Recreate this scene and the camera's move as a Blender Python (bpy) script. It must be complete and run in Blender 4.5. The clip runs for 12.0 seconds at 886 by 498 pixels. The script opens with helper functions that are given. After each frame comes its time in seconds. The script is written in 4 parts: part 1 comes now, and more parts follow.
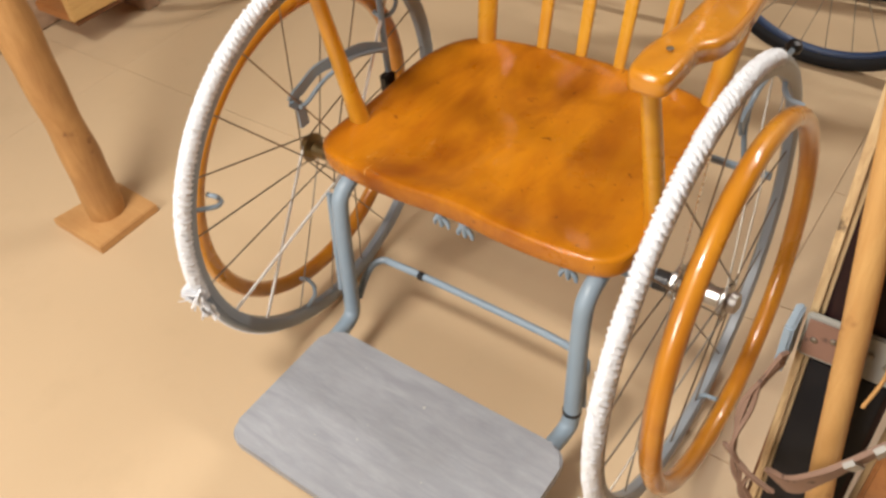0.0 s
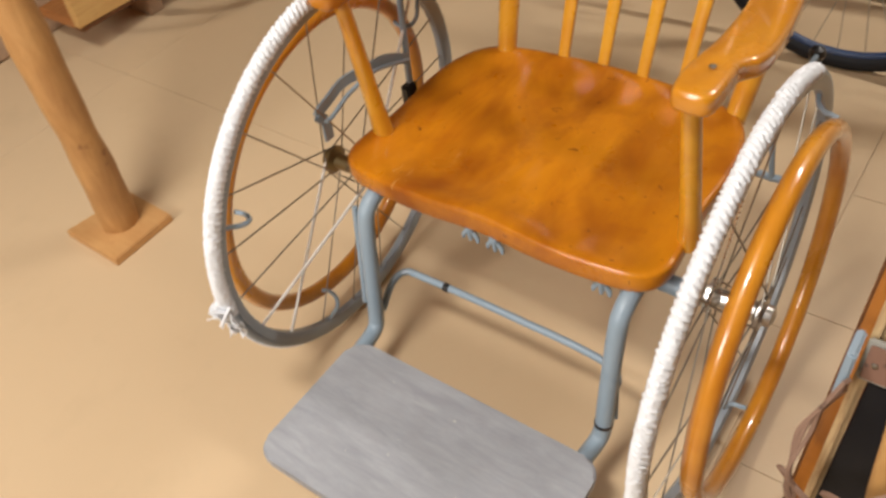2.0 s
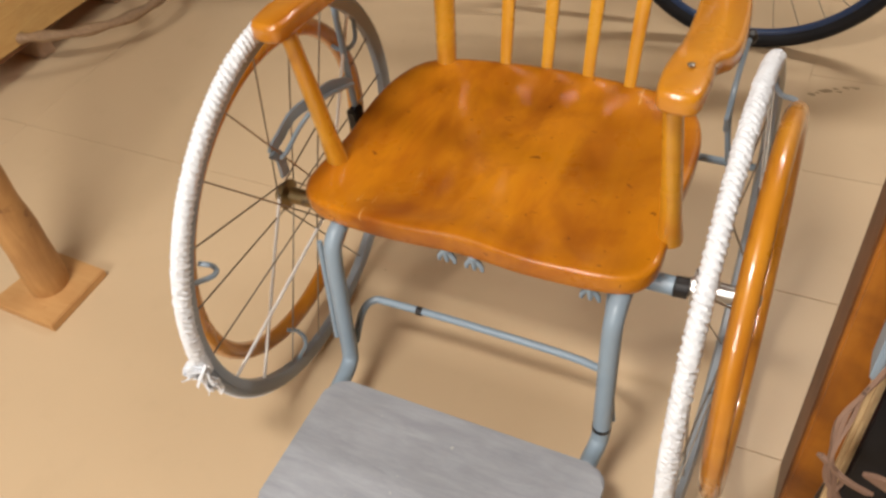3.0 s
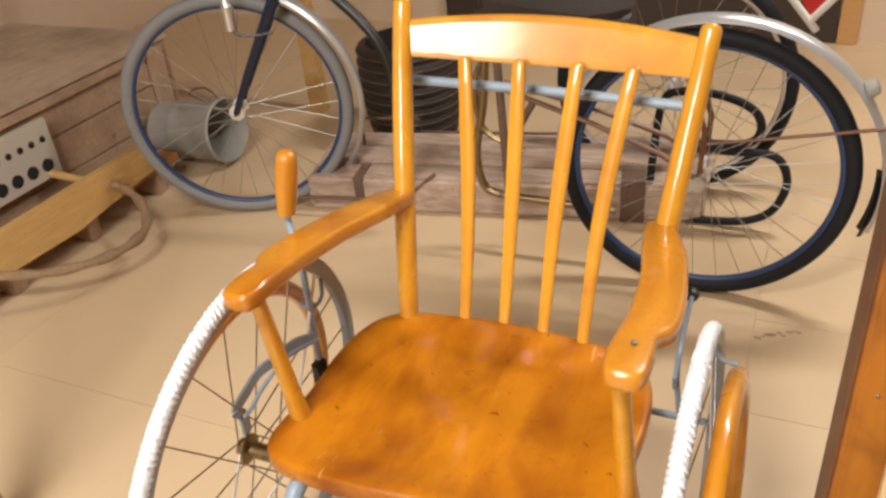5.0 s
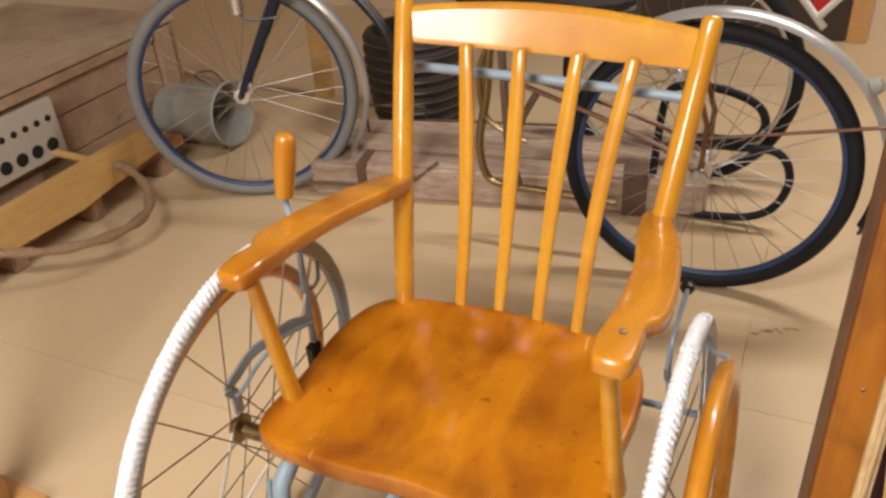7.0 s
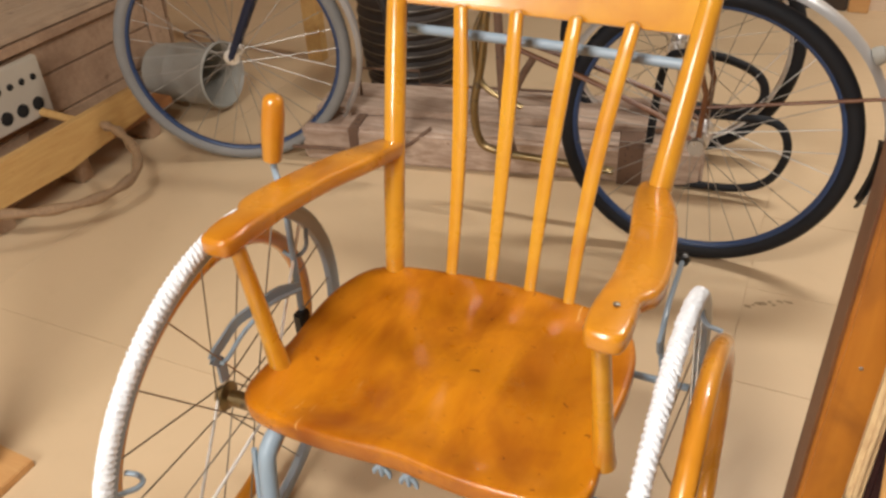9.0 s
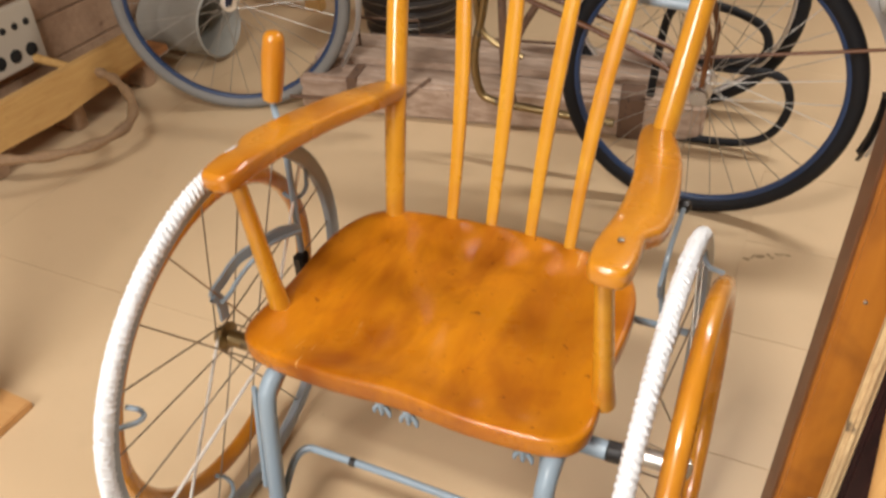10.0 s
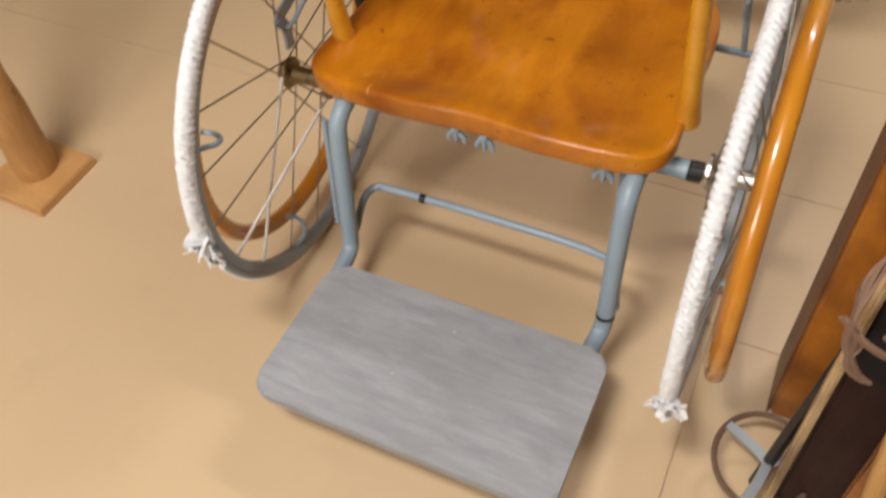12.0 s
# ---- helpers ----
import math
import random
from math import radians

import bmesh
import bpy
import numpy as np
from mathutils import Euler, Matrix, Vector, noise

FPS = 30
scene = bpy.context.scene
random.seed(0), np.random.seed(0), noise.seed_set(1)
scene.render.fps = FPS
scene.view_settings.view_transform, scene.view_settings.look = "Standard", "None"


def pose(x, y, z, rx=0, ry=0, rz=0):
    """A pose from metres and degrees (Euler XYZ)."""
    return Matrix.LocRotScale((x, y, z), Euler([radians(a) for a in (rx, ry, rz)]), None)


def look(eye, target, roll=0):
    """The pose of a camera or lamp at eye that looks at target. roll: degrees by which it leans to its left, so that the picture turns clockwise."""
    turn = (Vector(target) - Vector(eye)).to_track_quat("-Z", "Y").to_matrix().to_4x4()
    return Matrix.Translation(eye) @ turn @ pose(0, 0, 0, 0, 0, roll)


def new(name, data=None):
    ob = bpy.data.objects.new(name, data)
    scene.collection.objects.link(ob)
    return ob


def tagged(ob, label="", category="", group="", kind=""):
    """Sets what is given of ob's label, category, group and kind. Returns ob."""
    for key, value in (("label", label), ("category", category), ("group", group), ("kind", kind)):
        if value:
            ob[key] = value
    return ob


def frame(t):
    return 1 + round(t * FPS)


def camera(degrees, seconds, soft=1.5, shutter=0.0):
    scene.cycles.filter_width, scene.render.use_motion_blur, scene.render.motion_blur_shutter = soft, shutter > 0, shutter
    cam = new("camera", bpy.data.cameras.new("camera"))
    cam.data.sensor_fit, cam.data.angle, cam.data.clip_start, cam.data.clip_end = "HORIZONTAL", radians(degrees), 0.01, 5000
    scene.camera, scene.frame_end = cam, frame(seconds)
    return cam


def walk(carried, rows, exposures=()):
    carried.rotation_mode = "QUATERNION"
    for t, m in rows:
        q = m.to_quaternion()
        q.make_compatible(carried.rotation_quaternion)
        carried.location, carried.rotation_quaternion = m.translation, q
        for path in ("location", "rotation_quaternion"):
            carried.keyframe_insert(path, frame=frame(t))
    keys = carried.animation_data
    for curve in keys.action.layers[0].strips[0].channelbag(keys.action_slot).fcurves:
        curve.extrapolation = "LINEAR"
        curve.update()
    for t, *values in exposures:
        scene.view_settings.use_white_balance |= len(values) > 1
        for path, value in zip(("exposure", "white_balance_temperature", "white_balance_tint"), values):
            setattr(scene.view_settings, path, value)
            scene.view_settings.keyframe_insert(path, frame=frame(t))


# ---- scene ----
cam = camera(56.6, 12.0, soft=2.7, shutter=0.5)
PATH = [
    (0, (0.546, -0.704, 1.145), (-0.398, 0.367, -0.256), -8.1),
    (0.5, (0.57, -0.711, 1.142), (-0.395, 0.314, -0.278), -8.0),
    (1, (0.585, -0.707, 1.142), (-0.392, 0.29, -0.29), -7.8),
    (1.5, (0.569, -0.704, 1.15), (-0.407, 0.293, -0.284), -7.8),
    (2, (0.488, -0.712, 1.169), (-0.433, 0.358, -0.248), -8.4),
    (2.5, (0.417, -0.725, 1.176), (-0.374, 0.443, -0.242), -7.6),
    (3, (0.379, -0.726, 1.177), (-0.345, 0.464, -0.258), -8.9),
    (3.5, (0.352, -0.717, 1.198), (-0.312, 0.602, -0.15), -7.4),
    (5.5, (0.406, -0.712, 1.259), (-0.355, 0.831, 0.239), -5.5),
    (6, (0.413, -0.718, 1.255), (-0.344, 0.821, 0.225), -5.2),
    (6.5, (0.412, -0.718, 1.251), (-0.355, 0.806, 0.207), -4.6),
    (7, (0.408, -0.713, 1.249), (-0.35, 0.802, 0.186), -4.3),
    (9, (0.4, -0.689, 1.236), (-0.328, 0.79, 0.104), -3.3),
    (9.5, (0.401, -0.693, 1.225), (-0.319, 0.777, 0.076), -3.1),
    (10, (0.395, -0.706, 1.206), (-0.302, 0.73, 0.001), -2.5),
    (10.5, (0.377, -0.727, 1.169), (-0.266, 0.652, -0.129), -1.5),
    (11, (0.364, -0.749, 1.141), (-0.279, 0.546, -0.24), -3.1),
    (11.5, (0.353, -0.774, 1.124), (-0.276, 0.448, -0.329), -4.7),
    (12, (0.353, -0.786, 1.111), (-0.281, 0.321, -0.43), -6.1),
]
EXPOSURE = [(0, 0.15), (0.5, 0.05), (2.5, 0.0), (3.5, -0.05), (5.5, 0.45), (6, 0.22), (7, 0.15), (9.5, 0.22), (10.5, 0.2), (11, 0.1), (12, -0.16)]
walk(cam, [(t, look(eye, target, roll)) for t, eye, target, roll in PATH], EXPOSURE)

# ---- light ----
world = bpy.data.worlds.new("world")
scene.world = world
world.use_nodes = True
wn = world.node_tree.nodes
wn["Background"].inputs[0].default_value = (0.9, 0.78, 0.6, 1)
wn["Background"].inputs[1].default_value = 0.02


def area_lamp(name, eye, target, sx, sy, watts, colour):
    la = bpy.data.lights.new(name, "AREA")
    la.shape, la.size, la.size_y, la.energy, la.color = "RECTANGLE", sx, sy, watts, colour
    ob = new(name, la)
    ob.matrix_world = look(eye, target)
    return ob


LAMP = (1.0, 0.945, 0.875)
area_lamp("window_light", (-0.34, -3.10, 1.78), (-0.2, 0.2, 0.5), 1.25, 1.15, 78, (1.0, 0.955, 0.91))
area_lamp("ceiling_tube_light", (-0.15, -1.15, 2.58), (-0.15, -1.14, 0), 0.60, 0.34, 58, LAMP)
area_lamp("ceiling_tube_light", (0.90, 1.85, 2.58), (0.90, 1.86, 0), 1.2, 0.14, 42, LAMP)

# ---- materials ----


class Mat:
    """A small builder for node materials."""

    def __init__(self, name, rough=0.5, metal=0.0):
        self.m = bpy.data.materials.new(name)
        self.m.use_nodes = True
        self.n, self.l = self.m.node_tree.nodes, self.m.node_tree.links
        self.b = self.n["Principled BSDF"]
        self.b.inputs["Roughness"].default_value = rough
        self.b.inputs["Metallic"].default_value = metal
        co = self.n.new("ShaderNodeTexCoord")
        self.co = co.outputs["Object"]

    def scaled(self, s, rot=(0, 0, 0)):
        k = self.n.new("ShaderNodeMapping")
        k.inputs["Scale"].default_value = s
        k.inputs["Rotation"].default_value = rot
        self.l.new(self.co, k.inputs[0])
        return k.outputs[0]

    def noise(self, scale, detail=4, vec=None, rough=0.6, dist=0.0):
        t = self.n.new("ShaderNodeTexNoise")
        t.inputs["Scale"].default_value, t.inputs["Detail"].default_value = scale, detail
        t.inputs["Roughness"].default_value, t.inputs["Distortion"].default_value = rough, dist
        self.l.new(vec or self.co, t.inputs["Vector"])
        return t.outputs["Fac"]

    def ramp(self, fac, *stops):
        r = self.n.new("ShaderNodeValToRGB")
        e = r.color_ramp.elements
        while len(e) < len(stops):
            e.new(0.5)
        for k, (p, c) in zip(e, stops):
            k.position, k.color = p, (*c, 1) if len(c) == 3 else c
        self.l.new(fac, r.inputs[0])
        return r.outputs["Color"]

    def mix(self, fac, a, b, kind="MIX"):
        x = self.n.new("ShaderNodeMix")
        x.data_type, x.blend_type = "RGBA", kind
        for val, sock in ((fac, x.inputs[0]), (a, x.inputs[6]), (b, x.inputs[7])):
            if isinstance(val, (int, float)):
                sock.default_value = val
            elif isinstance(val, tuple):
                sock.default_value = (*val, 1)
            else:
                self.l.new(val, sock)
        return x.outputs[2]

    def random(self):
        return self.n.new("ShaderNodeObjectInfo").outputs["Random"]

    def colour(self, c):
        if isinstance(c, tuple):
            self.b.inputs["Base Color"].default_value = (*c, 1)
        else:
            self.l.new(c, self.b.inputs["Base Color"])
        return self

    def roughness(self, fac, lo, hi):
        k = self.n.new("ShaderNodeMapRange")
        k.inputs["To Min"].default_value, k.inputs["To Max"].default_value = lo, hi
        self.l.new(fac, k.inputs["Value"])
        self.l.new(k.outputs[0], self.b.inputs["Roughness"])
        return self

    def bump(self, fac, strength=0.2, depth=0.002):
        k = self.n.new("ShaderNodeBump")
        k.inputs["Strength"].default_value, k.inputs["Distance"].default_value = strength, depth
        self.l.new(fac, k.inputs["Height"])
        self.l.new(k.outputs[0], self.b.inputs["Normal"])
        return self

    def coat(self, w, r):
        self.b.inputs["Coat Weight"].default_value, self.b.inputs["Coat Roughness"].default_value = w, r
        return self


def varnished(name, light, mid, dark, grain, rough=0.32, coat=0.6, coat_rough=0.12):
    k = Mat(name, rough)
    v = k.scaled(grain)
    fine = k.noise(9, 5, v, 0.65, 0.6)
    blot = k.noise(6.5, 4, None, 0.6, 0.4)
    base = k.ramp(fine, (0.3, mid), (0.72, light))
    k.colour(k.mix(k.ramp(blot, (0.44, (0, 0, 0)), (0.72, (1, 1, 1))), base, dark))
    k.bump(fine, 0.06, 0.001)
    k.roughness(blot, rough - 0.06, rough + 0.12)
    return k.coat(coat, coat_rough).m


def painted(name, a, b, rough=0.45, worn=None, amount=0.72):
    k = Mat(name, rough)
    n1, n2 = k.noise(14, 5), k.noise(70, 5)
    c = k.mix(n1, a, b)
    if worn:
        c = k.mix(k.ramp(n2, (amount, (0, 0, 0)), (amount + 0.06, (1, 1, 1))), c, worn)
    k.colour(c).bump(n2, 0.08, 0.001).roughness(n1, rough - 0.08, rough + 0.12)
    return k.m


def metal(name, c, rough, rust=None, amount=0.62):
    k = Mat(name, rough, 1.0)
    n = k.noise(40, 5)
    if rust:
        f = k.ramp(n, (amount, (0, 0, 0)), (amount + 0.1, (1, 1, 1)))
        k.colour(k.mix(f, c, rust))
        inv = k.n.new("ShaderNodeInvert")
        k.l.new(f, inv.inputs["Color"])
        k.l.new(inv.outputs[0], k.b.inputs["Metallic"])
    else:
        k.colour(c)
    return k.roughness(n, rough * 0.7, rough * 1.5).m


def old_wood(name, light, dark, grain, rough=0.7, stain=(0.12, 0.07, 0.04)):
    k = Mat(name, rough)
    v = k.scaled(grain)
    fine, big, spots = k.noise(12, 6, v, 0.7, 0.8), k.noise(3, 4), k.noise(26, 3)
    c = k.ramp(fine, (0.3, dark), (0.7, light))
    c = k.mix(k.ramp(big, (0.5, (0, 0, 0)), (0.75, (0.7, 0.7, 0.7))), c, stain)
    c = k.mix(k.ramp(spots, (0.68, (0, 0, 0)), (0.74, (0.8, 0.8, 0.8))), c, stain)
    return k.colour(c).bump(fine, 0.3, 0.002).m


def seat_varnish():
    k = Mat("seat_varnish", 0.3)
    fine = k.noise(9, 5, k.scaled((1.6, 0.35, 1.0), (0, 0, 0.25)), 0.65, 0.6)
    blot, tone = k.noise(5.0, 4, k.scaled((1.3, 0.8, 1), (0, 0, 0.4)), 0.55, 0.5), k.noise(14, 4)
    c = k.ramp(fine, (0.3, (0.41, 0.124, 0.004)), (0.70, (0.57, 0.212, 0.007)))
    c = k.mix(k.ramp(blot, (0.46, (0, 0, 0)), (0.66, (0.9, 0.9, 0.9))), c, (0.23, 0.055, 0.003))
    c = k.mix(k.ramp(tone, (0.58, (0, 0, 0)), (0.75, (0.6, 0.6, 0.6))), c, (0.30, 0.08, 0.005))
    marks = k.noise(30, 2, k.scaled((3.2, 0.5, 1), (0, 0, 0.5)), 0.5, 1.2)
    area = k.noise(4.2, 2)
    m = k.mix(1.0, k.ramp(marks, (0.70, (0, 0, 0)), (0.73, (0.8, 0.8, 0.8))), k.ramp(area, (0.52, (0, 0, 0)), (0.62, (1, 1, 1))), "MULTIPLY")
    c = k.mix(m, c, (0.66, 0.36, 0.12))
    dent = k.noise(55, 3, k.scaled((1, 1.6, 1)), 0.5, 0.8)
    c = k.mix(k.ramp(dent, (0.69, (0, 0, 0)), (0.73, (0.75, 0.75, 0.75))), c, (0.13, 0.028, 0.004))
    k.colour(c)
    k.bump(k.mix(0.5, fine, dent), 0.12, 0.0012).roughness(tone, 0.20, 0.40)
    k.b.inputs["Specular IOR Level"].default_value = 0.3
    return k.coat(0.45, 0.12).m


SEAT = seat_varnish()
WOOD = varnished("orange_varnish", (0.72, 0.37, 0.030), (0.63, 0.28, 0.017), (0.53, 0.20, 0.012), (1.2, 1.2, 0.25), 0.26, 0.9, 0.09)
ARM = varnished("armrest_varnish", (0.62, 0.262, 0.016), (0.52, 0.190, 0.010), (0.38, 0.120, 0.007), (1.2, 0.3, 1.0), 0.26, 0.8, 0.07)
RING = varnished("ring_varnish", (0.66, 0.285, 0.022), (0.56, 0.215, 0.013), (0.43, 0.14, 0.010), (1, 0.6, 0.6), 0.26, 0.8, 0.08)
POST = varnished("post_varnish", (0.42, 0.155, 0.018), (0.30, 0.095, 0.010), (0.13, 0.040, 0.008), (2.6, 2.6, 0.16), 0.34, 0.5, 0.16)
BLUE = painted("blue_grey_paint", (0.225, 0.30, 0.375), (0.285, 0.36, 0.425), 0.36, (0.12, 0.13, 0.14), 0.74)
GREY = painted("grey_rim_paint", (0.24, 0.275, 0.31), (0.31, 0.345, 0.375), 0.34, (0.12, 0.12, 0.12), 0.74)
TYRE = painted("black_rubber", (0.006, 0.007, 0.010), (0.012, 0.013, 0.017), 0.62)
TYRE.node_tree.nodes["Principled BSDF"].inputs["Specular IOR Level"].default_value = 0.3
TYRE_GREY = painted("grey_rubber", (0.17, 0.17, 0.17), (0.25, 0.25, 0.245), 0.6, (0.1, 0.09, 0.08), 0.7)
BLUE_RIM = painted("blue_rim_enamel", (0.012, 0.035, 0.11), (0.03, 0.06, 0.14), 0.35, (0.15, 0.14, 0.13), 0.66)
NAVY = painted("navy_enamel", (0.004, 0.009, 0.032), (0.008, 0.016, 0.045), 0.34)
BLACK = painted("black_enamel", (0.007, 0.007, 0.008), (0.016, 0.014, 0.014), 0.35, (0.08, 0.05, 0.035), 0.68)
CHROME = metal("worn_chrome", (0.50, 0.49, 0.47), 0.27)
ALU = metal("worn_aluminium", (0.80, 0.80, 0.80), 0.36, (0.45, 0.43, 0.40), 0.72)
BIKE_SPOKE = metal("worn_spoke_steel", (0.40, 0.385, 0.36), 0.42)
STEEL = metal("dull_spoke_steel", (0.30, 0.27, 0.23), 0.4)
BRIGHT = metal("bright_spoke_steel", (0.85, 0.83, 0.80), 0.25)
BRASS = metal("tarnished_brass", (0.30, 0.22, 0.11), 0.35, (0.10, 0.07, 0.04), 0.55)
ZINC = painted("dull_zinc", (0.26, 0.25, 0.22), (0.36, 0.35, 0.315), 0.5, (0.16, 0.13, 0.10), 0.66)
RUST = painted("rusty_iron", (0.10, 0.055, 0.035), (0.17, 0.10, 0.065), 0.7, (0.05, 0.03, 0.025), 0.6)
REDRUST = painted("red_rust", (0.17, 0.085, 0.055), (0.27, 0.15, 0.105), 0.7, (0.07, 0.04, 0.03), 0.6)
LEATHER = painted("worn_leather", (0.16, 0.085, 0.055), (0.28, 0.18, 0.13), 0.75, (0.06, 0.035, 0.025), 0.62)
DARK_LEATHER = painted("dark_saddle_leather", (0.018, 0.012, 0.010), (0.032, 0.022, 0.017), 0.55)
RED = painted("red_enamel", (0.55, 0.02, 0.015), (0.42, 0.015, 0.012), 0.3)
WHITE = painted("white_enamel", (0.72, 0.69, 0.64), (0.62, 0.58, 0.52), 0.4)
SPOKE_WHITE = painted("white_spoke_paint", (0.90, 0.88, 0.84), (0.86, 0.84, 0.80), 0.35)
BAKE = painted("pale_plastic", (0.50, 0.45, 0.37), (0.42, 0.37, 0.30), 0.5)
HOLE = painted("black_hollow", (0.006, 0.006, 0.006), (0.01, 0.009, 0.008), 0.8)
PALE = old_wood("pale_pole_wood", (0.60, 0.36, 0.13), (0.47, 0.25, 0.08), (6, 6, 0.6), 0.5, (0.33, 0.16, 0.05))
PEELED = old_wood("peeled_log_wood", (0.54, 0.30, 0.11), (0.40, 0.20, 0.065), (5, 5, 0.7), 0.6, (0.22, 0.095, 0.035))
PLATE = old_wood("plywood_plate", (0.58, 0.33, 0.13), (0.50, 0.26, 0.09), (1, 6, 6), 0.6, (0.42, 0.20, 0.07))
CRATE = old_wood("crate_board", (0.46, 0.31, 0.20), (0.33, 0.21, 0.13), (0.5, 5, 5), 0.75, (0.16, 0.085, 0.05))
CRATE_TOP = old_wood("grey_crate_lid", (0.48, 0.36, 0.25), (0.37, 0.265, 0.175), (5, 0.6, 5), 0.8, (0.2, 0.13, 0.09))
DECK = old_wood("orange_brown_deck", (0.40, 0.17, 0.05), (0.30, 0.11, 0.03), (5, 0.5, 5), 0.55)
BOARD = old_wood("yellow_board", (0.60, 0.38, 0.14), (0.48, 0.27, 0.09), (5, 0.5, 5), 0.6, (0.36, 0.19, 0.06))
STICK = old_wood("bent_stick_wood", (0.34, 0.22, 0.12), (0.20, 0.12, 0.065), (4, 4, 4), 0.6)
LOG = old_wood("weathered_timber", (0.58, 0.45, 0.36), (0.30, 0.205, 0.145), (0.6, 4, 4), 0.85, (0.17, 0.095, 0.065))
SKI = old_wood("red_brown_ski_paint", (0.030, 0.010, 0.009), (0.007, 0.003, 0.004), (6, 6, 0.8), 0.5, (0.035, 0.019, 0.017))
SKI_EDGE = old_wood("worn_ski_edge", (0.62, 0.46, 0.25), (0.34, 0.21, 0.10), (9, 9, 1.8), 0.7, (0.022, 0.013, 0.013))
SILVER = painted("silver_mudguard_paint", (0.46, 0.46, 0.47), (0.58, 0.58, 0.58), 0.3, (0.22, 0.19, 0.16), 0.70)
SILVER.node_tree.nodes["Principled BSDF"].inputs["Metallic"].default_value = 0.55
SKI_BLACK = painted("black_foot_rubber", (0.006, 0.006, 0.008), (0.014, 0.014, 0.016), 0.5, (0.12, 0.08, 0.05), 0.78)
for dull in (SKI, SKI_BLACK):
    dull.node_tree.nodes["Principled BSDF"].inputs["Specular IOR Level"].default_value = 0.15
WALL = painted("beige_wall_paint", (0.68, 0.54, 0.40), (0.62, 0.48, 0.345), 0.7)
DARKWALL = painted("brown_wall_panel", (0.035, 0.022, 0.014), (0.055, 0.035, 0.022), 0.6)
# Dark brown of stays and runner; also the shade painted on the post's side.
DARK_BROWN = varnished("dark_brown_varnish", (0.17, 0.060, 0.014), (0.12, 0.040, 0.010), (0.075, 0.024, 0.008), (2.0, 2.0, 0.2), 0.45, 0.2, 0.3)
SCUFF = painted("scuffed_dirt", (0.36, 0.26, 0.15), (0.29, 0.20, 0.115), 0.7)
REDWOOD = painted("red_stained_wood", (0.36, 0.07, 0.025), (0.25, 0.045, 0.018), 0.5)
# Colour of the unseen room sides, set dark to cut the bounce.
UNSEEN_BROWN = painted("unseen_room_brown", (0.20, 0.145, 0.09), (0.25, 0.18, 0.115), 0.7)


def grey_board():
    k = Mat("grey_footplate_paint", 0.62)
    v = k.scaled((1.2, 7, 4), (0, 0, 0.12))
    streak, big = k.noise(8, 6, v, 0.7, 0.5), k.noise(9, 4)
    c = k.ramp(streak, (0.3, (0.25, 0.262, 0.29)), (0.72, (0.38, 0.395, 0.425)))
    c = k.mix(k.ramp(big, (0.4, (0, 0, 0)), (0.8, (0.6, 0.6, 0.6))), c, (0.24, 0.247, 0.262))
    spots = k.noise(90, 2)
    c = k.mix(k.ramp(spots, (0.76, (0, 0, 0)), (0.78, (1, 1, 1))), c, (0.5, 0.49, 0.46))
    return k.colour(c).bump(streak, 0.15, 0.001).m


def white_wrap():
    k = Mat("white_cloth_wrap", 0.75)
    n = k.noise(30, 4)
    k.b.inputs["Roughness"].default_value = 0.38
    k.colour(k.mix(n, (0.86, 0.885, 0.92), (0.68, 0.70, 0.735))).bump(k.noise(130, 4), 1.0, 0.003)
    return k.m


def floor_paint():
    k = Mat("beige_floor_paint", 0.5)
    big, mid, fine = k.noise(1.3, 4), k.noise(7, 5), k.noise(60, 4)
    c = k.mix(big, (0.57, 0.420, 0.255), (0.64, 0.480, 0.305))
    c = k.mix(k.ramp(mid, (0.55, (0, 0, 0)), (0.8, (0.35, 0.35, 0.35))), c, (0.48, 0.355, 0.21))
    spots = k.noise(48, 2)
    c = k.mix(k.ramp(spots, (0.775, (0, 0, 0)), (0.79, (0.6, 0.6, 0.6))), c, (0.25, 0.16, 0.08))
    k.colour(c).bump(fine, 0.06, 0.001).roughness(mid, 0.36, 0.58)
    return k.m


FOOT, WRAP, FLOOR = grey_board(), white_wrap(), floor_paint()

# ---- mesh helpers ----


def smooth(me, angle=35):
    for p in me.polygons:
        p.use_smooth = True
    me.set_sharp_from_angle(angle=radians(angle))
    return me


def mesh(name, bm, mat, angle=35):
    bmesh.ops.recalc_face_normals(bm, faces=bm.faces[:])
    me = bpy.data.meshes.new(name)
    bm.to_mesh(me)
    bm.free()
    me.materials.append(mat)
    return smooth(me, angle)


def part(name, bm, mat, parent=None, label="", angle=35):
    ob = new(name, bm if isinstance(bm, bpy.types.Mesh) else mesh(name, bm, mat, angle))
    ob.parent = parent
    if label:
        ob["label"] = label
    return ob


def thing(name, label, category, group="", at=(0, 0, 0)):
    ob = tagged(new(name), label, category, group)
    ob.matrix_world = Matrix.Translation(at)
    return ob


def box(lo, hi, bevel=0.003, seg=2):
    bm = bmesh.new()
    bmesh.ops.create_cube(bm, size=1)
    for v in bm.verts:
        v.co = Vector([lo[k] + (v.co[k] + 0.5) * (hi[k] - lo[k]) for k in range(3)])
    if bevel:
        bmesh.ops.bevel(bm, geom=bm.edges[:], offset=bevel, segments=seg, affect="EDGES")
    return bm


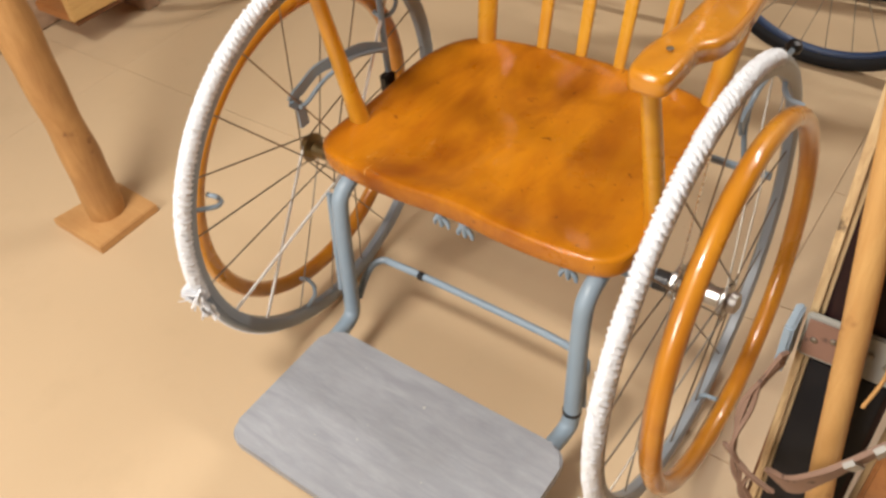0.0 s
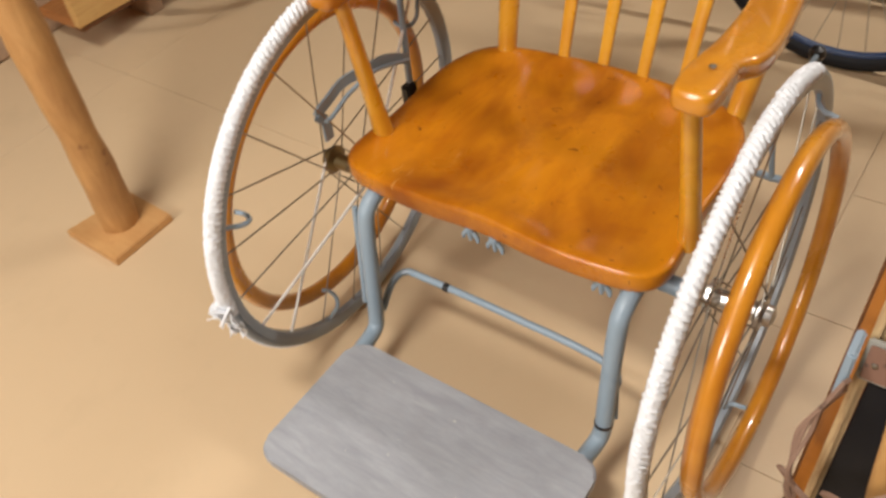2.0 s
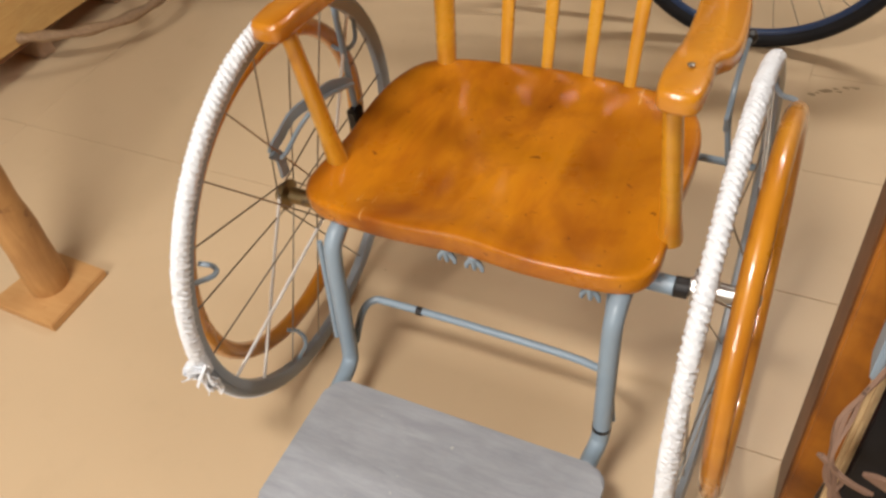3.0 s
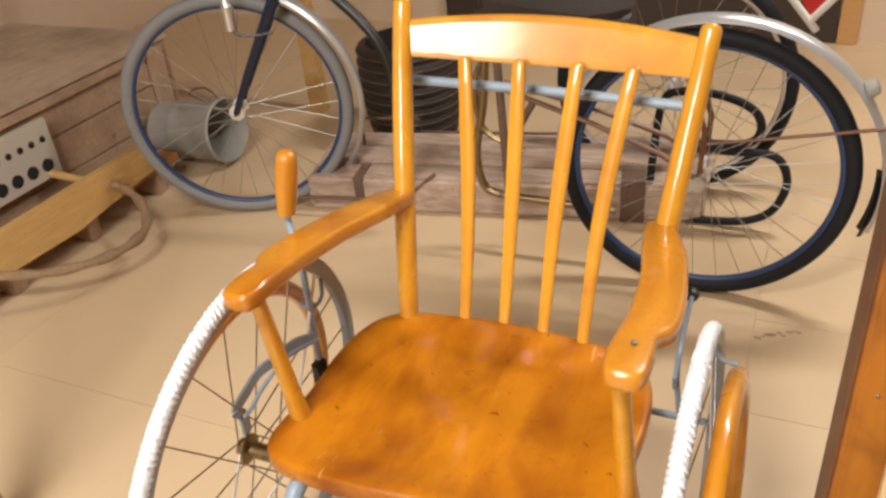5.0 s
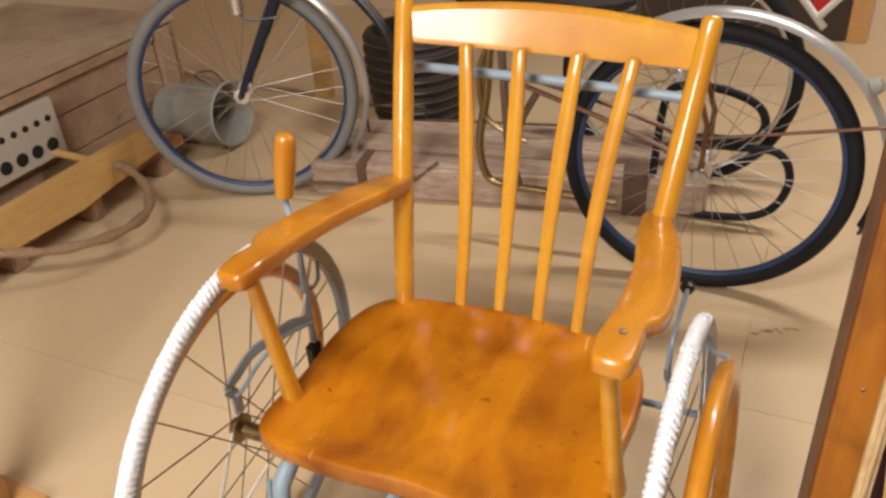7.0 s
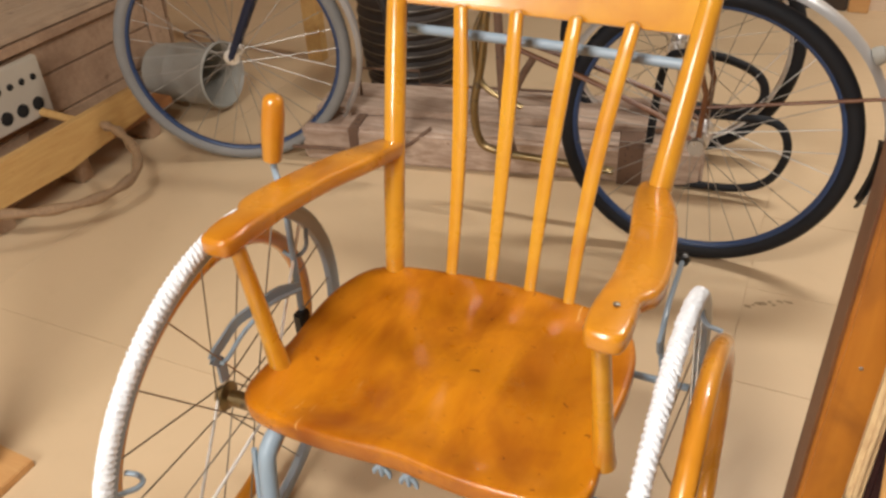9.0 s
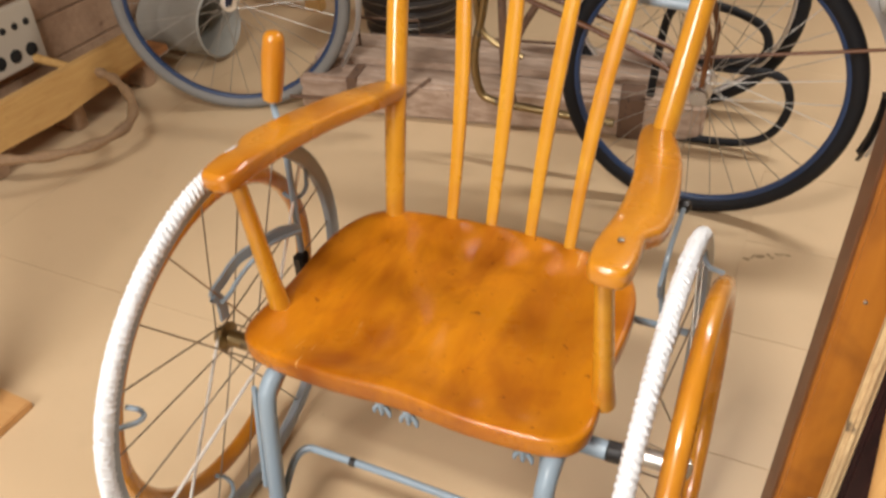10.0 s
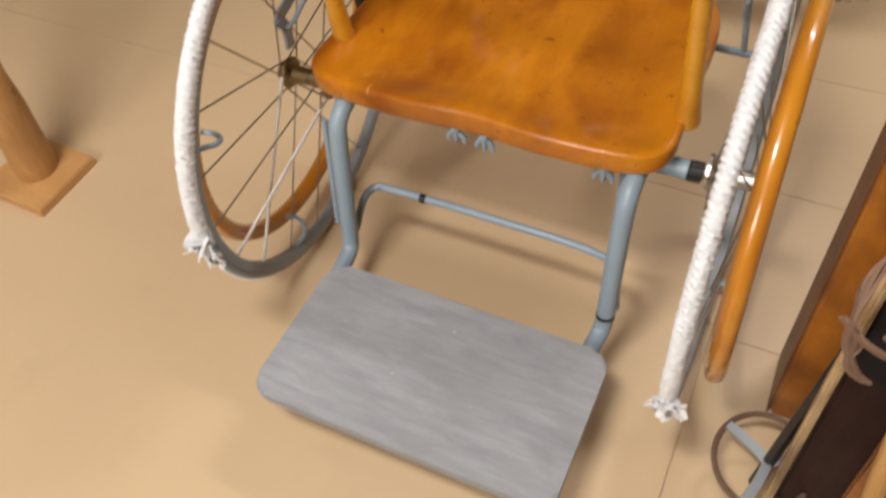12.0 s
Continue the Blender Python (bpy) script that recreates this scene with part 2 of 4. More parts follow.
def tube(points, radius, segs=10, closed=False, caps=True, bm=None):
    """A round bar along points; radius a number or one for each point."""
    bm = bm or bmesh.new()
    pts = [Vector(p) for p in points]
    rad = radius if isinstance(radius, (list, tuple)) else [radius] * len(pts)
    n, rings, ref = len(pts), [], None
    for i, p in enumerate(pts):
        a = pts[i - 1] if i or closed else p
        b = pts[(i + 1) % n] if i < n - 1 or closed else p
        d = (b - a).normalized()
        if ref is None:
            ref = d.orthogonal().normalized()
        ref = (ref - d * ref.dot(d)).normalized()
        side = d.cross(ref)
        rings.append([bm.verts.new(p + rad[i] * (math.cos(t) * ref + math.sin(t) * side)) for t in (2 * math.pi * k / segs for k in range(segs))])
    pairs = list(zip(rings, rings[1:])) + ([(rings[-1], rings[0])] if closed else [])
    for k, (u, v) in enumerate(pairs):
        last = closed and k == len(pairs) - 1
        shift = 0
        if last:
            shift = min(range(segs), key=lambda s: (v[s].co - u[0].co).length)
        for s in range(segs):
            bm.faces.new((u[s], u[(s + 1) % segs], v[(s + 1 + shift) % segs], v[(s + shift) % segs]))
    if caps and not closed:
        bm.faces.new(rings[0])
        bm.faces.new(rings[-1][::-1])
    return bm


def curve(points, steps=6, closed=False):
    """Points on a smooth curve through the given ones."""
    p = [Vector(q) for q in points]
    n, out = len(p), []
    for i in range(n if closed else n - 1):
        a, b, c, d = (p[(i + k) % n] if closed else p[min(max(i + k, 0), n - 1)] for k in (-1, 0, 1, 2))
        for s in range(steps):
            t = s / steps
            out.append(0.5 * (2 * b + (c - a) * t + (2 * a - 5 * b + 4 * c - d) * t**2 + (3 * b - 3 * c + d - a) * t**3))
    return out if closed else out + [p[-1]]


def lathe(profile, segs=24, bm=None, m=None):
    """Turns (radius, height) pairs about z."""
    bm = bm or bmesh.new()
    m = m or Matrix()
    rows = [[bm.verts.new(m @ Vector((r * math.cos(a), r * math.sin(a), h))) for a in (2 * math.pi * k / segs for k in range(segs))] for r, h in profile]
    for u, v in zip(rows, rows[1:]):
        for s in range(segs):
            bm.faces.new((u[s], u[(s + 1) % segs], v[(s + 1) % segs], v[s]))
    bm.faces.new(rows[0][::-1])
    bm.faces.new(rows[-1])
    return bm


def slab(outline, z0, z1, bevel=0.004, seg=3):
    """A plate with the given outline, from z0 to z1, with rounded rims."""
    bm = bmesh.new()
    low = [bm.verts.new((x, y, z0)) for x, y in outline]
    top = [bm.verts.new((x, y, z1)) for x, y in outline]
    n = len(outline)
    bm.faces.new(low[::-1])
    bm.faces.new(top)
    for k in range(n):
        bm.faces.new((low[k], low[(k + 1) % n], top[(k + 1) % n], top[k]))
    if bevel:
        rims = [e for e in bm.edges if abs(e.verts[0].co.z - e.verts[1].co.z) < 1e-6]
        bmesh.ops.bevel(bm, geom=rims, offset=bevel, segments=seg, affect="EDGES")
    return bm


def pillow(outline, z0, z1, r, steps=4):
    """A plate with evenly rounded rims, its outline given anticlockwise."""
    bm = bmesh.new()
    n = len(outline)
    pts = [Vector((x, y)) for x, y in outline]
    norm = []
    for k in range(n):
        d = (pts[(k + 1) % n] - pts[k - 1]).normalized()
        norm.append(Vector((-d.y, d.x)))
    prof = [(r * (1 - math.sin(radians(90 * k / steps))), z0 + r * (1 - math.cos(radians(90 * k / steps)))) for k in range(steps + 1)]
    prof += [(d, z0 + z1 - z) for d, z in prof[::-1]]
    rows = [[bm.verts.new((*(p + q * d), z)) for p, q in zip(pts, norm)] for d, z in prof]
    for u, v in zip(rows, rows[1:]):
        for k in range(n):
            bm.faces.new((u[k], u[(k + 1) % n], v[(k + 1) % n], v[k]))
    bm.faces.new(rows[0][::-1])
    bm.faces.new(rows[-1])
    return bm


def moved(bm, m):
    bmesh.ops.transform(bm, matrix=m, verts=bm.verts[:])
    return bm


def aim(a, b):
    """A pose at a whose z axis points to b."""
    a, b = Vector(a), Vector(b)
    return Matrix.Translation(a) @ (b - a).to_track_quat("Z", "Y").to_matrix().to_4x4()


def strap_mesh(points, w, t):
    bm = bmesh.new()
    pts = curve(points, 5)
    rows = []
    for k, p in enumerate(pts):
        d = (pts[min(k + 1, len(pts) - 1)] - pts[max(k - 1, 0)]).normalized()
        up = Vector((0, -0.35, 1)).normalized()
        nrm = d.cross(up).normalized()
        up = nrm.cross(d).normalized()
        rows.append([bm.verts.new(p + up * a + nrm * b) for a, b in ((-w, -t), (w, -t), (w, t), (-w, t))])
    for u, v in zip(rows, rows[1:]):
        for q in range(4):
            bm.faces.new((u[q], u[(q + 1) % 4], v[(q + 1) % 4], v[q]))
    bm.faces.new(rows[0])
    bm.faces.new(rows[-1][::-1])
    return bm


def rounded_rect(x0, y0, x1, y1, r, steps=6):
    out = []
    for cx, cy, a0 in ((x1 - r, y0 + r, -90), (x1 - r, y1 - r, 0), (x0 + r, y1 - r, 90), (x0 + r, y0 + r, 180)):
        out += [(cx + r * math.cos(radians(a0 + 90 * k / steps)), cy + r * math.sin(radians(a0 + 90 * k / steps))) for k in range(steps + 1)]
    return out


def arc(r, a0, a1, n, x=0.0):
    """Points of an arc in the plane x; angle 0 towards -y, 90 up."""
    return [(x, -r * math.cos(radians(a0 + (a1 - a0) * k / n)), r * math.sin(radians(a0 + (a1 - a0) * k / n))) for k in range(n + 1)]


# ---- room ----
floor = tagged(part("floor", box((-3.2, -3.2, -0.12), (2.6, 3.2, -0.004), 0), FLOOR), "beige painted floor of joined boards", "floor", kind="structure")
wall_back = tagged(part("wall_back", box((-3.2, 3.2, -0.12), (2.6, 3.35, 2.7), 0), WALL), "plain beige painted wall", "wall", kind="structure")
wall_left = tagged(part("wall_left", box((-3.35, -3.2, -0.12), (-3.2, 3.35, 2.7), 0), WALL), "plain beige painted wall", "wall", kind="structure")
# Right wall, front wall and ceiling are unseen; their brown holds back bounced light.
wall_right = tagged(part("wall_right", box((2.6, -3.2, -0.12), (2.75, 3.35, 2.7), 0), UNSEEN_BROWN), "unseen wall, brown to dim bounced light", "wall", kind="structure")
wall_front = tagged(part("wall_front", box((-3.35, -3.35, -0.12), (2.75, -3.2, 2.7), 0), UNSEEN_BROWN), "unseen wall, brown to dim bounced light", "wall", kind="structure")
ceiling = tagged(part("ceiling", box((-3.35, -3.35, 2.7), (2.75, 3.35, 2.8), 0), UNSEEN_BROWN), "unseen ceiling, brown to dim bounced light", "ceiling", kind="structure")

window = tagged(new("window_1"), "white framed window in the wall behind", "window", kind="structure")
for lo, hi in (((-1.05, -3.199, 1.02), (0.37, -3.15, 1.08)), ((-1.05, -3.199, 2.36), (0.37, -3.15, 2.42)), ((-1.05, -3.199, 1.081), (-0.99, -3.15, 2.359)), ((0.31, -3.199, 1.081), (0.37, -3.15, 2.359))):
    part("window_frame", box(lo, hi, 0.003), WHITE, window)

# ---- wheelchair ----
chair = thing("wheelchair", "old wooden wheelchair with white-wrapped wheels and grey footplate", "wheelchair")


def seat_outline():
    half = [(0.0, -0.050), (0.10, -0.056), (0.20, -0.052), (0.243, -0.040), (0.262, -0.012), (0.264, 0.03), (0.258, 0.10), (0.262, 0.19), (0.256, 0.26), (0.232, 0.315), (0.185, 0.343), (0.10, 0.357), (0.0, 0.363)]
    pts = half + [(-x, y) for x, y in half[-2:0:-1]]
    return [(p.x - 0.010, p.y) for p in curve([(x, y, 0) for x, y in pts], 4, True)]


def seat_mesh():
    bm = bmesh.new()
    out = seat_outline()
    cx, cy = -0.010, 0.15
    rings = []
    for s, z in ((0.965, 0.356), (0.990, 0.3575), (0.998, 0.362), (1.0, 0.369), (1.0, 0.3835), (0.997, 0.3872), (0.988, 0.3895), (0.965, 0.3902), (0.92, 0.3895), (0.84, 0.3845), (0.72, 0.3795), (0.55, 0.3770), (0.36, 0.3768), (0.18, 0.3775)):
        row = []
        for x, y in out:
            h = z + (0.006 * math.exp(-((x - cx) / 0.045) ** 2) * max(0, 1 - (y + 0.06) / 0.2) * min(1, (1 - s) * 8) if y < 0.14 else 0)
            row.append(bm.verts.new((cx + (x - cx) * s, cy + (y - cy) * s, h)))
        rings.append(row)
    n = len(out)
    for u, v in zip(rings, rings[1:]):
        for k in range(n):
            bm.faces.new((u[k], u[(k + 1) % n], v[(k + 1) % n], v[k]))
    bm.faces.new(rings[0][::-1])
    bm.faces.new(rings[-1])
    return bm


part("seat", seat_mesh(), SEAT, chair, "orange varnished dished wooden seat", 50)


def turned(a, b, radii, segs=14, bend=(0, 0, 0)):
    """A turned bar from a to b, with the given radii at even steps and rounded ends."""
    a, b = Vector(a), Vector(b)
    n = 12
    pts, rr = [], []
    for k in range(n + 1):
        t = k / n
        f = t * (len(radii) - 1)
        i = min(int(f), len(radii) - 2)
        rr.append(radii[i] + (radii[i + 1] - radii[i]) * (f - i))
        pts.append(a.lerp(b, t) + Vector(bend) * math.sin(math.pi * t))
    end = (b - a).normalized()
    pts += [b + end * 0.35 * rr[-1], b + end * 0.6 * rr[-1]]
    rr += [rr[n] * 0.85, rr[n] * 0.45]
    return tube(pts, rr, segs)


for sx, top in ((-1, (-0.239, 0.512, 0.893)), (1, (0.257, 0.506, 0.872))):
    part("back_post", turned((sx * 0.200 + (0.006 if sx > 0 else 0), 0.332, 0.372), top, [0.0165, 0.018, 0.018, 0.0175, 0.0155], 16, (0, -0.008, 0)), WOOD, chair)
for bx, by, tx, bend in ((-0.100, 0.352, -0.121, 0.004), (-0.030, 0.360, -0.028, 0.0), (0.042, 0.355, 0.066, -0.006), (0.113, 0.345, 0.152, -0.010)):
    bar = turned((bx, by, 0.376), (tx, 0.482, 0.812), [0.0095, 0.011, 0.0125, 0.0130, 0.0110], 16, (bend, 0.006, 0))
    for v in bar.verts:
        f = (v.co.z - 0.376) / 0.436
        mid = by + (0.482 - by) * f + 0.006 * math.sin(math.pi * min(1, max(0, f)))
        d = (v.co.y - mid) / 0.0125
        v.co.y = mid + 0.0125 * 0.62 * math.copysign(min(abs(d), 1.2) ** 0.55, d)
    part("spindle", bar, WOOD, chair)


def rail_mesh():
    bm = bmesh.new()
    rows = []
    n = 24
    for k in range(n + 1):
        t = k / n
        x = -0.226 + t * 0.468
        u = 2 * t - 1
        arch = 1 - u * u
        zt, zb = 0.868 - 0.008 * t + 0.012 * arch, 0.812 - 0.006 * t - 0.010 * arch * 0.6
        y = 0.498 + 0.022 * arch
        sec = []
        for dy, z in ((-0.009, zb + 0.003), (-0.010, zb + 0.012), (-0.010, zt - 0.008), (-0.006, zt - 0.001), (0.0, zt), (0.006, zt - 0.001), (0.010, zt - 0.008), (0.010, zb + 0.008), (0.006, zb), (-0.004, zb)):
            sec.append(bm.verts.new((x, y + dy + (z - 0.84) * 0.33, z)))
        rows.append(sec)
    m = len(rows[0])
    for a, b in zip(rows, rows[1:]):
        for s in range(m):
            bm.faces.new((a[s], a[(s + 1) % m], b[(s + 1) % m], b[s]))
    bm.faces.new(rows[0])
    bm.faces.new(rows[-1][::-1])
    return bm


part("top_rail", rail_mesh(), WOOD, chair, "arched pale orange back rail", 14)


def armrest(sx):
    half = [(-0.024, -0.019), (-0.014, -0.029), (0.012, -0.029), (0.023, -0.017), (0.025, 0.02), (0.023, 0.050), (0.029, 0.066), (0.037, 0.080), (0.042, 0.115), (0.044, 0.16), (0.043, 0.22), (0.038, 0.29), (0.028, 0.345), (0.014, 0.395), (-0.008, 0.415), (-0.030, 0.40), (-0.030, 0.33), (-0.020, 0.22), (-0.022, 0.12), (-0.026, 0.05), (-0.027, 0.01)]
    pts = curve([(x, y, 0) for x, y in half], 3, True)
    bm = pillow([(p.x, p.y) for p in pts], -0.016, 0.012, 0.008, 4)
    for v in bm.verts:
        t = v.co.y
        v.co.z += 0.652 - 0.15 * max(0, t - 0.02)
        v.co.x = sx * (v.co.x + 0.256 - 0.09 * max(0, t - 0.1))
    return bm


for sx in (-1, 1):
    ob = part("armrest", armrest(sx), ARM, chair, "scratched varnished wooden armrest", 50)
    if sx > 0:
        part("screw", lathe([(0.0042, 0), (0.0042, 0.0012), (0.002, 0.0016)], 10, None, Matrix.Translation((sx * 0.256, 0.028, 0.6632))), STEEL, ob)
    part("arm_post", turned((sx * 0.254, 0.050, 0.380), (sx * 0.246, 0.006, 0.636), [0.017, 0.0135, 0.013, 0.012, 0.011], 14), WOOD, chair)

part("rear_bar", tube([(-0.245, 0.535, 0.752), (0.0, 0.538, 0.748), (0.225, 0.533, 0.742)], 0.0085, 12), BLUE, chair, "blue-grey painted steel tube")
part("footplate", slab(rounded_rect(-0.206, -0.402, 0.246, -0.156, 0.03), 0.097, 0.115, 0.004), FOOT, chair, "grey painted wooden footplate with worn grain")
for sx in (-1, 1):
    x = 0.212 * sx + 0.004
    leg = curve([(x, 0.06, 0.345), (x, -0.02, 0.347), (x, -0.062, 0.335), (x, -0.076, 0.30), (x, -0.092, 0.18), (x, -0.100, 0.115), (x - 0.002 * sx, -0.112, 0.092), (x - 0.006 * sx, -0.15, 0.088), (x - 0.01 * sx, -0.22, 0.088)], 5)
    ob = part("front_leg", tube(leg, 0.0135, 14), BLUE, chair, "blue-grey painted bent steel tube")
    if sx > 0:
        part("joint_ring", tube([(x, -0.0985, 0.126), (x, -0.0992, 0.120)], 0.0142, 14), BLACK, ob)
    part("side_strut", tube([(x - 0.022 * sx, -0.004, 0.345), (x - 0.018 * sx, -0.03, 0.30), (x + 0.012 * sx, -0.088, 0.13)] if sx > 0 else [(x - 0.022, -0.070, 0.330), (x - 0.018, -0.10, 0.14)], 0.0045, 8), BLUE, ob)
    part("under_bar", tube(curve([(x, 0.06, 0.335), (x - 0.01 * sx, 0.12, 0.29), (x - 0.04 * sx, 0.22, 0.20), (x - 0.09 * sx, 0.36, 0.10)], 4), 0.011, 10), BLUE, chair)
cross = curve([(-0.205, -0.085, 0.115), (-0.205, -0.05, 0.150), (-0.195, -0.025, 0.158), (-0.16, -0.02, 0.158), (0.0, -0.02, 0.160), (0.19, -0.03, 0.162), (0.214, -0.085, 0.165)], 5)
ob = part("cross_bar", tube(cross, 0.0062, 10), BLUE, chair)
part("joint_ring", tube([(-0.117, -0.02, 0.1585), (-0.107, -0.02, 0.1585)], 0.0075, 10), BLACK, ob)
part("axle_tube", tube([(-0.232, 0.02, 0.325), (0.272, 0.02, 0.325)], 0.0135, 14), BLUE, chair)
part("axle_collar", tube([(0.272, 0.02, 0.325), (0.290, 0.022, 0.324)], 0.0145, 14), BLACK, chair, "black axle collar")
part("axle_end", tube([(0.290, 0.022, 0.324), (0.31, 0.026, 0.322)], 0.010, 12), STEEL, chair)
part("axle_end", tube([(-0.27, 0.012, 0.327), (-0.232, 0.018, 0.325)], 0.0115, 12), BRASS, chair, "tarnished brass axle sleeve")


def wing_nut(x, y):
    bm = lathe([(0.008, 0.001), (0.008, -0.005), (0.005, -0.006), (0.005, -0.014), (0.003, -0.022)], 10)
    for s in (-1, 1):
        tube([(0.004 * s, 0, -0.006), (0.012 * s, 0, -0.016), (0.013 * s, 0, -0.022)], [0.0035, 0.004, 0.0025], 6, bm=bm)
    return moved(bm, Matrix.Translation((x, y, 0.3565)) @ Matrix.Diagonal((0.95, 1.0, 1.25, 1)))


for x, y in ((-0.033, -0.042), (0.010, -0.044), (0.176, -0.042)):
    part("wing_nut", wing_nut(x, y), BLUE, chair)


def spoke_set(parent, r_hub, r_rim, x_hub, n, mats, rad=0.0014, lead=38, phase=0.0):
    bar = {}
    for k in range(n):
        side = 1 if (k // 2) % 2 else -1
        a = 360.0 * k / n + phase
        b = a + (lead if k % 2 else -lead)
        mat = mats[k] if isinstance(mats, dict) and k in mats else (mats[None] if isinstance(mats, dict) else mats)
        p = (side * x_hub, -r_hub * math.cos(radians(b)), r_hub * math.sin(radians(b)))
        q = (0, -r_rim * math.cos(radians(a)), r_rim * math.sin(radians(a)))
        length = (Vector(q) - Vector(p)).length
        key = mat.name
        if key not in bar:
            bar[key] = mesh("spoke", tube([(0, 0, 0), (0, 0, 1)], rad * (2.1 if mat == SPOKE_WHITE else 1), 5), mat)
        ob = part("spoke", bar[key], mat, parent)
        ob.matrix_basis = aim(p, q) @ Matrix.Diagonal((1, 1, length, 1))


def wrap_mesh(r, a0, a1, w, thick, pitch=1.6):
    """Cloth strips wound round the tyre: a rope-like roll of slanting, overlapping turns."""
    bm = bmesh.new()
    n, m = int(abs(a1 - a0) * 6.5), 20
    rows = []
    for k in range(n + 1):
        a = a0 + (a1 - a0) * k / n
        edge = 1.0 + 0.08 * noise.noise((a * 0.35, 3.1, 0))
        row = []
        for s in range(m):
            t = 2 * math.pi * s / m
            turn = (a - a0) / pitch + 0.75 * math.cos(t) + 0.25 * noise.noise((a * 0.12, 8.0, 0))
            f = turn % 1.0
            ridge = math.sin(math.pi * f ** 0.62) ** 0.8 * (1 + 0.35 * noise.noise((math.floor(turn) * 3.7, 0.5, 0)))
            lift = 0.0025 * ridge + 0.0015 * noise.noise((a * 2.1, 2 * t, 1.0))
            dx, dr = (w * edge + lift) * math.cos(t), (thick + lift) * math.sin(t)
            rr = r + dr
            row.append(bm.verts.new((dx, -rr * math.cos(radians(a)), rr * math.sin(radians(a)))))
        rows.append(row)
    for u, v in zip(rows, rows[1:]):
        for s in range(m):
            bm.faces.new((u[s], u[(s + 1) % m], v[(s + 1) % m], v[s]))
    bm.faces.new(rows[0])
    bm.faces.new(rows[-1][::-1])
    return bm


def frayed(r, a, w, seed, count=34):
    """Torn flat strips of cloth at the end of the wrap."""
    rnd = random.Random(seed)
    bm = bmesh.new()
    for k in range(count):
        b = radians(a + rnd.uniform(-5, 6))
        up = Vector((0, -math.cos(b), math.sin(b)))
        along = Vector((0, math.sin(b), math.cos(b)))
        side = Vector((1, 0, 0))
        p = side * rnd.uniform(-w, w) + up * (r + rnd.uniform(0.007, 0.013))
        d = (side * rnd.uniform(-1, 1) + along * rnd.uniform(-1, 0.6) + up * rnd.uniform(-0.1, 0.7)).normalized()
        e = d.cross(up + side * rnd.uniform(-0.6, 0.6)).normalized() * rnd.uniform(0.0025, 0.0065)
        l = rnd.uniform(0.010, 0.024)
        nrm = d.cross(e).normalized() * 0.0006
        rows = []
        for q, f in ((-0.006, 1.0), (l * 0.4, 1.1), (l * 0.75, 0.9), (l, 0.6)):
            c = p + d * q + up * rnd.uniform(-0.002, 0.002)
            rows.append([bm.verts.new(c + x * f + y) for x, y in ((-e, -nrm), (e, -nrm), (e, nrm), (-e, nrm))])
        for u, v in zip(rows, rows[1:]):
            for q in range(4):
                bm.faces.new((u[q], u[(q + 1) % 4], v[(q + 1) % 4], v[q]))
        bm.faces.new(rows[0])
        bm.faces.new(rows[-1][::-1])
    return bm


def rim_mesh(r, w, h):
    """A hollow-section rim: a flat band with rolled edges."""
    prof = [(-w, -h * 0.2), (-w, h), (-w * 0.7, h), (-w * 0.55, h * 0.2), (w * 0.55, h * 0.2), (w * 0.7, h), (w, h), (w, -h * 0.2), (w * 0.6, -h), (-w * 0.6, -h)]
    bm = bmesh.new()
    n = 84
    rows = [[bm.verts.new((x, -(r + d) * math.cos(2 * math.pi * k / n), (r + d) * math.sin(2 * math.pi * k / n))) for x, d in prof] for k in range(n)]
    for k in range(n):
        u, v = rows[k], rows[(k + 1) % n]
        for q in range(len(prof)):
            bm.faces.new((u[q], u[(q + 1) % len(prof)], v[(q + 1) % len(prof)], v[q]))
    return bm


